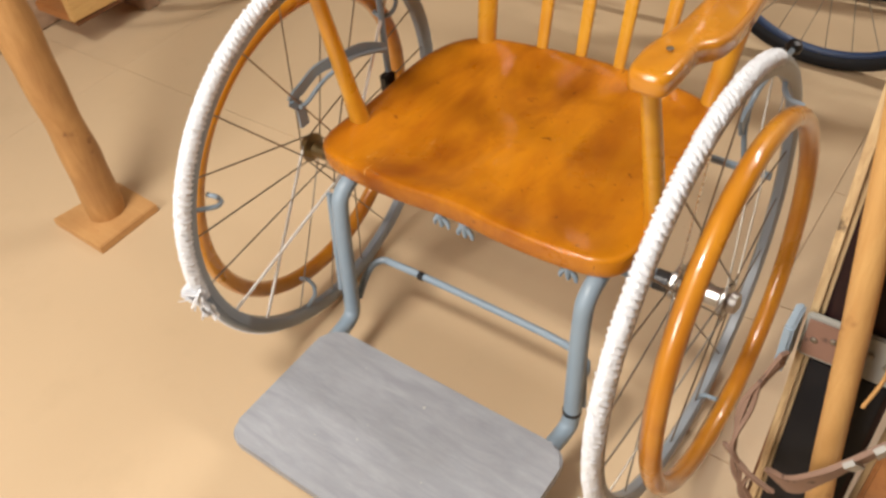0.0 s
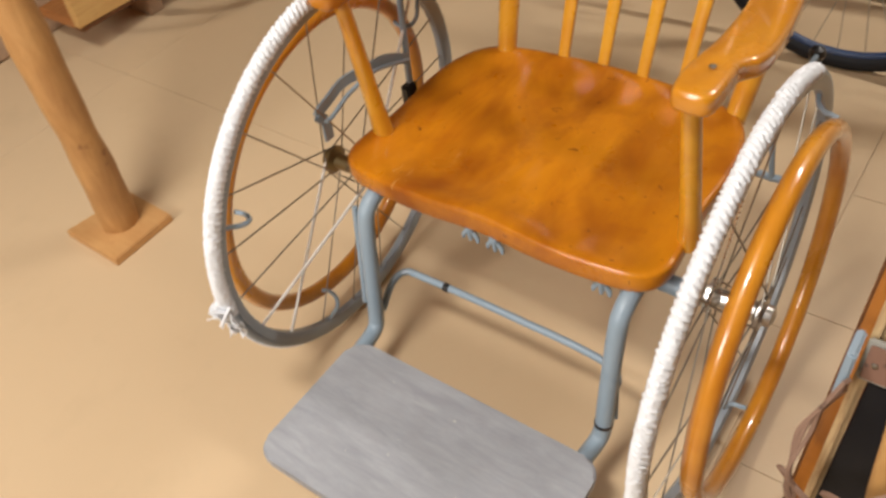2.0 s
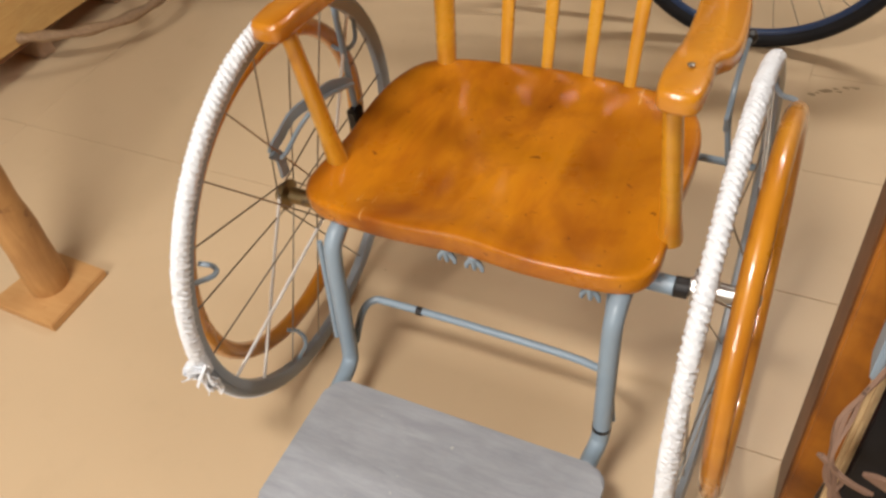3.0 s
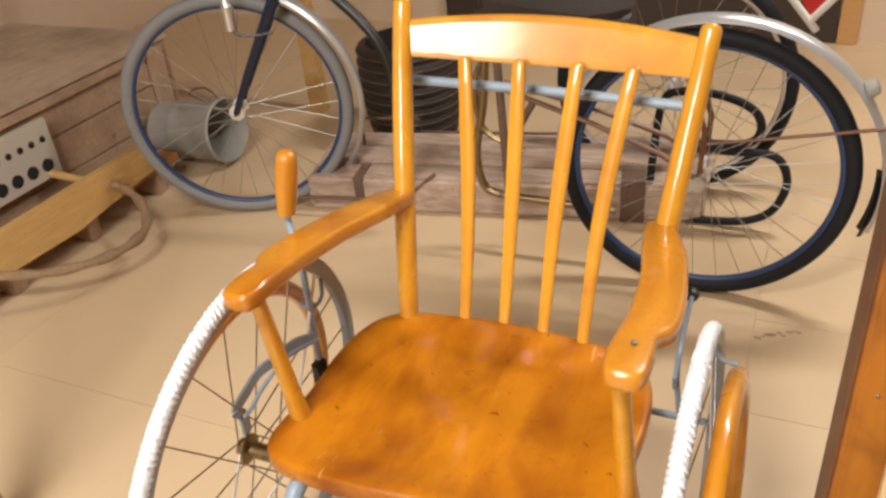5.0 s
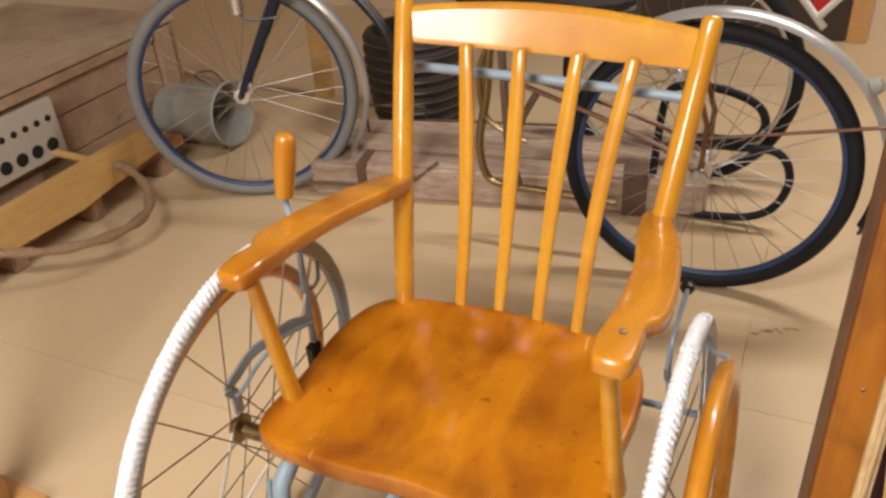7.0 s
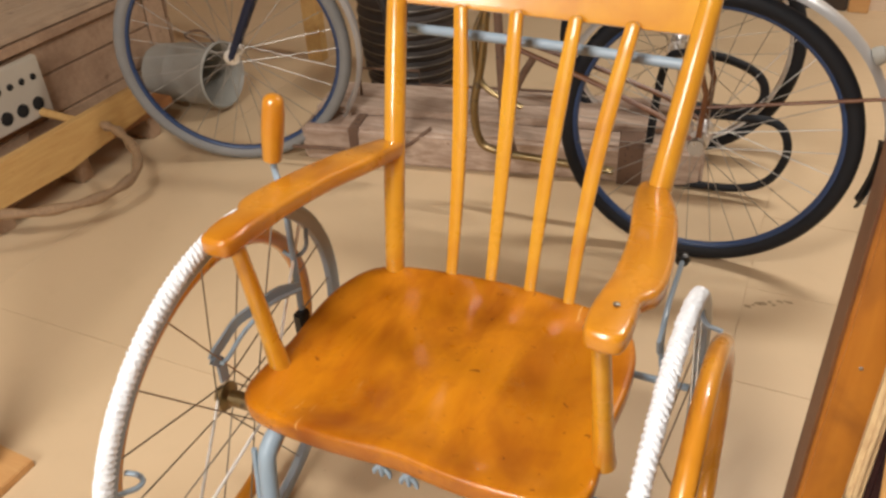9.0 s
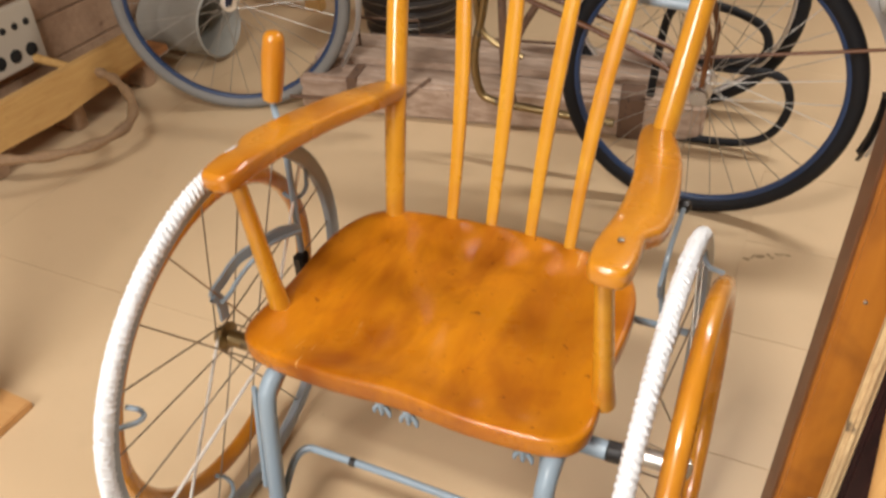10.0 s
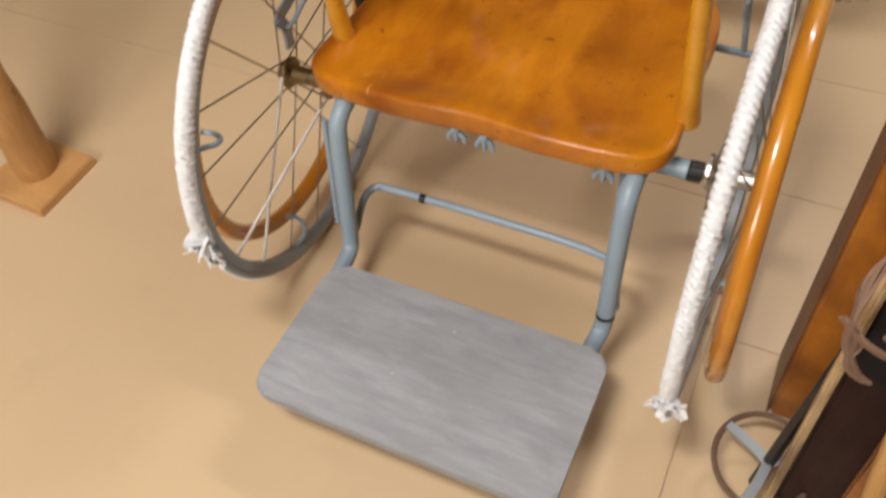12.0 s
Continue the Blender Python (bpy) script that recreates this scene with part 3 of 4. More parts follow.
def drive_wheel(side, m, wrap_from, wrap_to):
    wheel = part("drive_wheel", rim_mesh(0.2935, 0.0095, 0.0075), GREY, chair, "spoked wheel with white wrap and wooden push ring", 40)
    wheel.matrix_basis = m
    part("tyre", tube(arc(0.3045, 0, 360, 72)[:-1], 0.0088, 10, True), GREY, wheel, "grey painted tyre", 60)
    part("wrap", wrap_mesh(0.305, wrap_from, wrap_to, 0.0088, 0.0102), WRAP, wheel, "white cloth wound round the tyre", 40)
    part("frayed_end", frayed(0.305, wrap_from - 1, 0.013, 3 + side, 60 if side > 0 else 40), WRAP, wheel, "frayed white cloth end")["kind"] = "stuff"
    if side > 0:
        part("wrap_tail", wrap_mesh(0.306, wrap_from - 15, wrap_from + 2, 0.0070, 0.0098, 4.5), WRAP, wheel, "thin torn tail of white cloth", 40)
    thread = bmesh.new()
    for k in range(22):
        a = radians(wrap_from - 6 - 1.7 * k)
        tube([(-0.004, -0.312 * math.cos(a), 0.312 * math.sin(a)), (0.004, -0.3125 * math.cos(a - 0.012), 0.3125 * math.sin(a - 0.012))], 0.0022, 5, bm=thread)
    part("thread", thread, WRAP, wheel, "white thread stubs on the tyre")["kind"] = "stuff"
    o = -1 if side < 0 else 1
    hub = [(0.012, -0.046), (0.012, -0.040), (0.025, -0.040), (0.025, -0.035), (0.013, -0.030), (0.013, 0.022), (0.024, 0.027), (0.024, 0.032), (0.015, 0.035), (0.014, 0.044), (0.005, 0.048)]
    turn = Matrix.Rotation(radians(90 * o), 4, "Y")
    part("hub", lathe(hub, 20, None, turn), BRASS if side < 0 else CHROME, wheel, "tarnished brass hub" if side < 0 else "chromed hub")
    spoke_set(wheel, 0.022, 0.288, 0.032, 20, {None: STEEL, 17: SPOKE_WHITE, 18: SPOKE_WHITE, 7: SPOKE_WHITE} if side < 0 else {None: STEEL, 4: BRIGHT}, 0.0013, 80, 11)
    ring = part("push_ring", tube(arc(0.252, 0, 360, 90, o * 0.034)[:-1], 0.0135, 14, True), RING, wheel, "varnished wooden push ring", 60)
    ring.matrix_basis = Matrix.Rotation(radians(1.2), 4, "Y") if side < 0 else Matrix.Translation((0.006, 0.013, -0.018)) @ Matrix.Rotation(radians(-1.1), 4, "Y")
    for a in ((20, 142, 295) if side < 0 else (135, 262)):
        c = [(0, 0.288), (-o * 0.006, 0.274), (-o * 0.012, 0.258), (-o * 0.008, 0.243), (o * 0.006, 0.236), (o * 0.022, 0.240)] if side < 0 else [(0, 0.288), (o * 0.003, 0.276), (o * 0.013, 0.266), (o * 0.024, 0.264), (o * 0.032, 0.262)]
        pts = [(x, -r * math.cos(radians(a)), r * math.sin(radians(a))) for x, r in c]
        part("clip", tube(curve(pts, 4), 0.0036, 8), BLUE, wheel)
    return wheel


LEFT_WHEEL = Matrix.Translation((-0.304, 0.008, 0.327)) @ Matrix.Rotation(radians(3.6), 4, "Z") @ Matrix.Rotation(radians(3.4), 4, "Y") @ Matrix.Scale(1.025, 4)
RIGHT_WHEEL = Matrix.Translation((0.334, 0.036, 0.317)) @ Matrix.Rotation(radians(-1.3), 4, "Y")
drive_wheel(-1, LEFT_WHEEL, -8, 112)
drive_wheel(1, RIGHT_WHEEL, -19, 118)

# brake levers
BRAKE_LINK = [(-0.285, -0.037, 0.419), (-0.285, -0.037, 0.452), (-0.285, -0.048, 0.471), (-0.285, -0.022, 0.48), (-0.285, 0.015, 0.489), (-0.285, 0.064, 0.48), (-0.285, 0.115, 0.47), (-0.285, 0.168, 0.441)]
BRAKE_ROD = [(-0.275, -0.045, 0.46), (-0.275, -0.028, 0.46), (-0.275, 0.013, 0.473), (-0.275, 0.078, 0.475), (-0.275, 0.158, 0.447)]
lever = part("brake_lever", tube(curve([(-0.287, 0.166, 0.345), (-0.291, 0.172, 0.42), (-0.303, 0.190, 0.50), (-0.316, 0.208, 0.555), (-0.328, 0.220, 0.572), (-0.350, 0.244, 0.590), (-0.357, 0.250, 0.61), (-0.354, 0.250, 0.64)], 5), 0.0055, 10), BLUE, chair, "blue-grey lever rod")
part("grip", turned((-0.357, 0.250, 0.622), (-0.337, 0.252, 0.724), [0.0155, 0.0175, 0.0185, 0.0185, 0.0165], 14), WOOD, lever, "orange varnished wooden grip")
part("lever_foot", box((-0.296, 0.150, 0.325), (-0.278, 0.176, 0.395), 0.003), BLACK, lever, "dark greasy lever foot")
part("brake_link", strap_mesh(BRAKE_LINK, 0.0085, 0.0022), BLUE, chair, "bent blue-grey steel strap")
part("brake_rod", tube(curve(BRAKE_ROD, 5), 0.0035, 8), BLUE, chair)
lever = part("brake_lever", tube(curve([(0.285, 0.30, 0.31), (0.276, 0.29, 0.40), (0.272, 0.34, 0.43), (0.262, 0.53, 0.385)], 5), 0.0045, 8), BLUE, chair)
part("knob", lathe([(0.004, -0.012), (0.011, -0.008), (0.014, 0), (0.011, 0.009), (0.004, 0.013)], 16, None, Matrix.Translation((0.260, 0.545, 0.382))), BLACK, lever, "black round knob")
part("brake_shaft", tube([(0.20, 0.30, 0.315), (0.325, 0.30, 0.315)], 0.006, 8), BLUE, chair)
part("brake_catch", moved(box((-0.003, -0.016, -0.02), (0.003, 0.016, 0.02), 0.002), Matrix.Translation((0.275, 0.285, 0.41)) @ Matrix.Rotation(0.4, 4, "X")), BLUE, chair)

# ---- posts ----
post = thing("timber_post", "square orange varnished timber post leaning back from floor", "post")
LEANED = Matrix.Translation((0.4615, -0.092, 0)) @ Matrix.Rotation(radians(0.8), 4, "Y") @ Matrix.Rotation(radians(-8.0), 4, "X") @ Matrix.Translation((-0.46, 0.092, 0))
part("shaft", moved(box((0.468, -0.092, 0.0), (0.562, 0.013, 2.66), 0.005), LEANED), POST, post)

# Added thin slab: shade of the post's left face, put in as colour.
part("shaded_side", moved(box((0.4650, -0.090, 0.0), (0.4678, 0.0115, 2.66), 0.0008), LEANED), DARK_BROWN, post, "darker left side, shade put in its colour")
part("nail", lathe([(0.0022, 0), (0.0022, 0.001), (0.001, 0.0015)], 8, None, LEANED @ Matrix.Translation((0.490, -0.092, 0.68)) @ Matrix.Rotation(radians(90), 4, "X")), STEEL, post)

stand = thing("log_post", "peeled round log standing on square plywood plate", "log post")
part("base_plate", slab([(-1.012, -0.196), (-0.840, -0.201), (-0.842, -0.046), (-0.985, -0.040)], 0.0, 0.02, 0.002), PLATE, stand)
knots = ((0.42, 0.6, 0.003), (0.30, 3.6, 0.003), (0.66, 5.4, 0.004), (0.17, 4.6, 0.002), (0.86, 0.2, 0.004))
log = tube([(-0.925 + 0.073 * z + 0.004 * math.sin(z * 7.7), -0.120 + 0.004 * math.cos(z * 6), 0.018 + z) for z in (2.682 * k / 90 for k in range(91))], [0.0390 - 0.0030 * min(k / 90 * 2.7, 1.2) + 0.0016 * math.sin(k * 0.55) + 0.0010 * math.sin(k * 1.31) for k in range(91)], 20)
for v in log.verts:
    ang = math.atan2(v.co.y + 0.12, v.co.x + 0.925 - 0.073 * v.co.z)
    lift = 0.0022 * noise.noise((3 * math.cos(ang), 3 * math.sin(ang), v.co.z * 4))
    for z, a, h in knots:
        d = math.atan2(math.sin(ang - a + math.pi), math.cos(ang - a + math.pi))
        lift += h * math.exp(-((v.co.z - z) / 0.03) ** 2 - (d / 0.35) ** 2)
    v.co.x += lift * math.cos(ang)
    v.co.y += lift * math.sin(ang)
part("log", log, PEELED, stand, "peeled knotty log")

# ---- bicycle ----
bike = thing("bicycle", "old bicycle with chrome mudguard, grey front tyre and black rear tyre", "bicycle")


def bike_wheel(name, m, r, tyre, rim, spokes):
    w = part(name, tube(arc(r - 0.036, 0, 360, 80)[:-1], 0.0105, 8, True), rim, bike, "", 60)
    w.matrix_basis = m
    part("tyre", tube(arc(r - 0.0195, 0, 360, 80)[:-1], 0.0195, 12, True), tyre, w, "worn rubber tyre", 60)
    hub = [(0.006, -0.06), (0.010, -0.058), (0.010, -0.048), (0.012, -0.036), (0.024, -0.034), (0.024, -0.030), (0.012, -0.026), (0.012, 0.026), (0.024, 0.030), (0.024, 0.034), (0.012, 0.036), (0.014, 0.05), (0.014, 0.056), (0.006, 0.060), (0.006, 0.07)]
    part("hub", lathe(hub, 18, None, Matrix.Rotation(radians(90), 4, "Y")), ALU, w)
    spoke_set(w, 0.021, r - 0.04, 0.031, 32, spokes, 0.0011, 55)
    return w


REAR = Matrix.Translation((0.197, 1.120, 0.342)) @ Matrix.Rotation(radians(90), 4, "Z")
FRONT = Matrix.Translation((-1.185, 1.19, 0.352)) @ Matrix.Rotation(radians(90 + 25), 4, "Z")
bike_wheel("rear_wheel", REAR, 0.342, TYRE, BLUE_RIM, BIKE_SPOKE)
bike_wheel("front_wheel", FRONT, 0.352, TYRE_GREY, BLUE_RIM, BIKE_SPOKE)


def mudguard(m, r, a0, a1, w, mat, label):
    bm = bmesh.new()
    rows, n = [], 40
    for k in range(n + 1):
        a = radians(a0 + (a1 - a0) * k / n)
        sec = [(-w, -0.010), (-w * 0.8, -0.002), (-w * 0.4, 0.003), (0, 0.005), (w * 0.4, 0.003), (w * 0.8, -0.002), (w, -0.010), (w * 0.78, -0.005), (0, 0.002), (-w * 0.78, -0.005)]
        rows.append([bm.verts.new((x, -(r + d) * math.cos(a), (r + d) * math.sin(a))) for x, d in sec])
    c = len(rows[0])
    for u, v in zip(rows, rows[1:]):
        for s in range(c):
            bm.faces.new((u[s], u[(s + 1) % c], v[(s + 1) % c], v[s]))
    bm.faces.new(rows[0])
    bm.faces.new(rows[-1][::-1])
    ob = part("mudguard", bm, mat, bike, label, 60)
    ob.matrix_basis = m
    return ob


guard = mudguard(Matrix.Translation((0.017, 0, 0)) @ REAR, 0.371, -16, 178, 0.029, SILVER, "dull silver mudguard")
mudguard(Matrix.Translation((0.017, 0, 0)) @ REAR, 0.361, -19, 6, 0.022, BLACK, "black rubber mud flap")
mudguard(FRONT, 0.380, -34, 100, 0.036, SILVER, "dull silver mudguard")
R0, F0 = Vector((0.197, 1.120, 0.342)), Vector((-1.185, 1.19, 0.352))
part("stay", tube([R0 + Vector((-0.02, -0.05, 0.085)), R0 + Vector((0.375, -0.03, 0.155))], 0.0042, 8), DARK_BROWN, bike, "rusty brown stay")
for s in (-1, 1):
    part("chain_stay", tube([R0 + Vector((0, 0.055 * s, 0)), (0.10, 1.12 + 0.05 * s, 0.40), (-0.06, 1.12 + 0.04 * s, 0.455), (-0.30, 1.12 + 0.02 * s, 0.52)], 0.0065, 8), DARK_BROWN, bike, "rusty brown stay")
    part("seat_stay", tube([R0 + Vector((0, 0.055 * s, 0)), R0 + Vector((0.004, 0.052 * s, 0.12)), (0.13, 1.12 + 0.04 * s, 0.68)], 0.0065, 8), DARK_BROWN, bike, "rusty brown stay")
part("axle_nut", lathe([(0.019, -0.075), (0.021, -0.072), (0.021, -0.062), (0.012, -0.060), (0.012, -0.05)], 16, None, Matrix.Translation(R0) @ Matrix.Rotation(radians(-90), 4, "X")), CHROME, bike, "bright axle nut")
part("seat_tube", tube([(-0.30, 1.14, 0.22), (-0.318, 1.13, 0.69)], 0.011, 10), RUST, bike)
part("down_tube", tube(curve([(-0.97, 1.19, 0.85), (-0.806, 1.2, 0.711), (-0.715, 1.2, 0.631), (-0.662, 1.2, 0.55), (-0.645, 1.2, 0.44), (-0.650, 1.2, 0.30), (-0.665, 1.2, 0.16)], 6), 0.0145, 12), BLACK, bike, "black enamelled down tube")
part("saddle", slab([(p.x * 1.22 - 0.155, p.y + 1.12) for p in curve([(-0.17, 0, 0), (-0.10, -0.025, 0), (0.0, -0.07, 0), (0.10, -0.095, 0), (0.14, -0.05, 0), (0.14, 0.05, 0), (0.10, 0.095, 0), (0.0, 0.07, 0), (-0.10, 0.025, 0)], 4, True)], 0.678, 0.728, 0.018, 4), DARK_LEATHER, bike, "dark brown leather saddle")
axis = FRONT.to_3x3() @ Vector((1, 0, 0))
for s in (-1, 1):
    part("fork_blade", tube(curve([F0 + axis * 0.052 * s, F0 + axis * 0.05 * s + Vector((0.065, 0.02, 0.13)), F0 + axis * 0.045 * s + Vector((0.22, 0.04, 0.40)), F0 + axis * 0.02 * s + Vector((0.31, 0.05, 0.56))], 5), [0.009 + 0.008 * min(1, k / 9) for k in range(16)], 10), NAVY, bike, "navy blue fork blade")
part("reflector", lathe([(0.018, 0), (0.020, 0.006), (0.017, 0.022), (0.008, 0.026)], 16, None, Matrix.Translation((0.512, 1.12, 0.567)) @ Matrix.Rotation(radians(62), 4, "Y")), ZINC, bike)

# ---- display ----
lamp_stem = part("dynamo", lathe([(0.006, -0.05), (0.016, -0.046), (0.017, 0.02), (0.012, 0.026), (0.010, 0.05), (0.004, 0.052)], 16, None, Matrix.Translation((-1.10, 1.13, 0.665))), ALU, bike, "dull metal bottle dynamo")
part("bracket", tube(curve([(-1.10, 1.13, 0.62), (-1.07, 1.14, 0.60), (-1.00, 1.18, 0.60)], 4), 0.004, 6), BLACK, bike)

crate = thing("wooden_crate", "large old wooden crate with greyed lid", "crate")
for k in range(3):
    part("side_board", box((-1.835, 0.10, 0.004 + 0.133 * k), (-1.815, 1.60, 0.132 + 0.133 * k), 0.003), CRATE, crate)
    part("end_board", box((-2.60, 1.602, 0.004 + 0.133 * k), (-1.815, 1.622, 0.132 + 0.133 * k), 0.003), CRATE, crate)
for k in range(4):
    part("lid_board", box((-2.62 + 0.203 * k, 0.08, 0.404), (-2.42 + 0.203 * k, 1.635, 0.426), 0.003), CRATE_TOP, crate)
part("batten", box((-1.812, 1.50, 0.0), (-1.79, 1.575, 0.40), 0.003), CRATE, crate)
part("rim", box((-1.812, 0.10, 0.372), (-1.795, 1.49, 0.402), 0.003), CRATE, crate)

panel = thing("perforated_panel", "pale panel with two rows of black round holes", "panel")
part("plate", box((-1.790, 0.30, 0.175), (-1.765, 0.975, 0.362), 0.004), BAKE, panel)
for count, y0, gap, z, r in ((8, 0.925, 0.060, 0.222, 0.021), (11, 0.938, 0.044, 0.305, 0.0105)):
    for k in range(count):
        part("hole", lathe([(r, -0.002), (r, 0.0015), (r * 0.9, 0.002)], 20, None, Matrix.Translation((-1.7645, y0 - gap * k, z)) @ Matrix.Rotation(radians(90), 4, "Y")), HOLE, panel)

brick = thing("red_block", "reddish wooden block lying on crate lid", "block")
part("block", box((-2.15, 0.70, 0.427), (-2.03, 1.02, 0.462), 0.008), REDWOOD, brick)

sled = thing("wooden_sled", "old sled with yellow side board and bent stick bow", "sled")
part("side_board", moved(slab([(0.30, 0.016), (0.55, 0.012), (0.80, 0.0), (0.88, 0.012), (1.15, 0.035), (1.155, 0.12), (1.12, 0.135), (0.6, 0.132), (0.30, 0.135)], -0.013, 0.013, 0.003), Matrix.Translation((-1.565, 0.0, 0.088)) @ Matrix(((0, 0, 1, 0), (1, 0, 0, 0), (0, 1, 0, 0), (0, 0, 0, 1)))), BOARD, sled, "yellow pine side board")
part("deck_board", box((-1.76, 0.31, 0.085), (-1.582, 1.30, 0.115), 0.004), DECK, sled, "orange-brown deck board")
part("runner", box((-1.592, 0.305, 0.088), (-1.556, 0.62, 0.1015), 0.002), DARK_BROWN, sled, "dark stained runner strip")
for y in (0.55, 0.86, 1.18):
    part("leg", box((-1.72, y, 0.0), (-1.60, y + 0.05, 0.083), 0.004), CRATE, sled)
part("bow", tube(curve([(-1.57, 0.955, 0.168), (-1.535, 0.955, 0.166), (-1.47, 0.945, 0.155), (-1.365, 0.885, 0.135), (-1.300, 0.79, 0.120), (-1.320, 0.671, 0.112), (-1.417, 0.567, 0.110), (-1.53, 0.500, 0.115), (-1.57, 0.480, 0.117)], 6), [0.014 + 0.003 * math.sin(k * 1.3) for k in range(49)], 10), STICK, sled, "bent barked stick")
part("peg", tube([(-1.775, 0.93, 0.190), (-1.57, 0.93, 0.178)], [0.014, 0.011], 8), BOARD, sled)

bucket = thing("zinc_bucket", "dull zinc bucket lying on its side", "bucket")
BK = Matrix.Translation((-1.765, 1.46, 0.118)) @ Matrix.Rotation(radians(86), 4, "Y") @ Matrix.Scale(0.95, 4)
part("wall", lathe([(0.02, 0.0), (0.100, 0.0), (0.104, 0.012), (0.108, 0.10), (0.112, 0.11), (0.110, 0.12), (0.118, 0.29), (0.124, 0.30), (0.118, 0.305), (0.112, 0.29), (0.104, 0.02), (0.02, 0.016)], 32, None, BK), ZINC, bucket)
part("handle", tube(curve([BK @ Vector((-0.118, 0.02, 0.28)), BK @ Vector((-0.150, 0.04, 0.22)), BK @ Vector((-0.155, 0.0, 0.18)), BK @ Vector((-0.15, -0.04, 0.22)), BK @ Vector((-0.118, -0.02, 0.28))], 5), 0.004, 8), RUST, bucket)

timber = thing("weathered_timber", "weathered grey-brown timber trough with iron fittings", "timber")
TM = Matrix.Translation((-1.02, 1.235, 0)) @ Matrix.Rotation(radians(10.5), 4, "Z")
ob = part("beam", moved(box((0.0, 0.0, 0.0), (1.22, 0.20, 0.118), 0.012, 3), TM), LOG, timber)
part("top_board", moved(box((0.02, 0.10, 0.119), (1.18, 0.30, 0.142), 0.004), TM), LOG, timber)
part("iron_band", moved(box((0.98, -0.006, 0.0), (1.05, 0.205, 0.124), 0.002), TM), RUST, timber)
part("iron_band", moved(box((0.16, -0.006, 0.0), (0.19, 0.205, 0.124), 0.002), TM), RUST, timber)
part("iron_rod", tube(curve([TM @ Vector(p) for p in ((-0.02, -0.03, 0.06), (0.1, -0.03, 0.064), (0.30, -0.02, 0.06), (0.42, 0.02, 0.13))], 5), 0.006, 8), RUST, timber)
part("wire_frame", tube([TM @ Vector(p) for p in ((0.14, 0.20, 0.14), (0.14, 0.20, 0.235), (0.34, 0.20, 0.235), (0.34, 0.20, 0.19), (0.78, 0.20, 0.19))], 0.0045, 8), RUST, timber)

pipe = thing("bent_pipe_frame", "bent brass-brown pipe frame leaning behind bicycle", "pipe frame")
part("pipe", tube(curve([(-0.352, 1.19, 0.66), (-0.369, 1.19, 0.546), (-0.382, 1.19, 0.428), (-0.407, 1.19, 0.293), (-0.392, 1.19, 0.195), (-0.342, 1.19, 0.170), (-0.234, 1.19, 0.166), (-0.02, 1.20, 0.160)], 6), 0.0115, 12), BRASS, pipe)
part("pipe", tube(curve([(-0.30, 1.22, 0.145), (-0.315, 1.22, 0.22), (-0.30, 1.22, 0.34), (-0.25, 1.22, 0.44)], 6), 0.010, 12), RUST, pipe)
part("pipe", tube(curve([(-0.30, 1.19, 0.60), (-0.37, 1.19, 0.56), (-0.40, 1.19, 0.48), (-0.38, 1.19, 0.36), (-0.27, 1.19, 0.31)], 6), 0.008, 10), BRASS, pipe)

tub = thing("ribbed_tub", "dark brown ribbed tub standing on floor", "tub")
prof = [(0.02, 0.0), (0.135, 0.0)]
for k in range(9):
    z = 0.012 + 0.046 * k
    w = 0.145 + 0.035 * math.sin(math.pi * min(1, (k + 1) / 9) * 0.62)
    prof += [(w, z), (w + 0.007, z + 0.012), (w + 0.007, z + 0.030), (w, z + 0.042)]
prof += [(0.165, 0.43), (0.15, 0.43), (0.14, 0.06), (0.02, 0.05)]
part("wall", lathe([(r, z * 0.86) for r, z in prof], 40, None, Matrix.Translation((-0.93, 1.86, 0.0))), DARK_LEATHER, tub)
for k in range(9):
    z = 0.86 * (0.035 + 0.046 * k)
    w = 0.1535 + 0.035 * math.sin(math.pi * min(1, (k + 1) / 9) * 0.62)
    part("hoop", tube([(-0.93 + w * math.cos(radians(9 * a)), 1.86 + w * math.sin(radians(9 * a)), z) for a in range(40)], 0.0018, 5, True), STEEL, tub)

hose = thing("black_bent_tube", "black rubber-coated tube bent into two loops", "bent tube")
part("upper_loop", tube(curve([(0.02, 1.45, 0.13), (0.04, 1.45, 0.36), (0.09, 1.45, 0.405), (0.19, 1.45, 0.402), (0.275, 1.45, 0.37), (0.303, 1.45, 0.32), (0.28, 1.45, 0.275), (0.20, 1.45, 0.262), (0.08, 1.45, 0.26)], 6), 0.0115, 12), TYRE, hose)
part("lower_loop", tube(curve([(0.08, 1.46, 0.235), (0.235, 1.46, 0.238), (0.345, 1.46, 0.235), (0.385, 1.46, 0.165), (0.36, 1.46, 0.075), (0.29, 1.46, 0.028), (0.16, 1.46, 0.014), (0.0, 1.46, 0.014)], 6), 0.0115, 12), TYRE, hose)

second = thing("second_bicycle", "black-tyred bicycle with red and white frame standing behind", "bicycle")
M2 = Matrix.Translation((0.035, 1.66, 0.345)) @ Matrix.Rotation(radians(94), 4, "Z")
w2 = part("wheel", tube(arc(0.309, 0, 360, 64)[:-1], 0.0105, 8, True), ALU, second, "", 60)
w2.matrix_basis = M2
part("tyre", tube(arc(0.326, 0, 360, 64)[:-1], 0.0195, 10, True), TYRE, w2, "worn black tyre", 60)
part("hub", lathe([(0.006, -0.06), (0.012, -0.036), (0.024, -0.034), (0.012, -0.026), (0.012, 0.026), (0.024, 0.034), (0.012, 0.036), (0.006, 0.06)], 16, None, Matrix.Rotation(radians(90), 4, "Y")), ALU, w2)
spoke_set(w2, 0.021, 0.305, 0.031, 28, STEEL, 0.0011, 55)
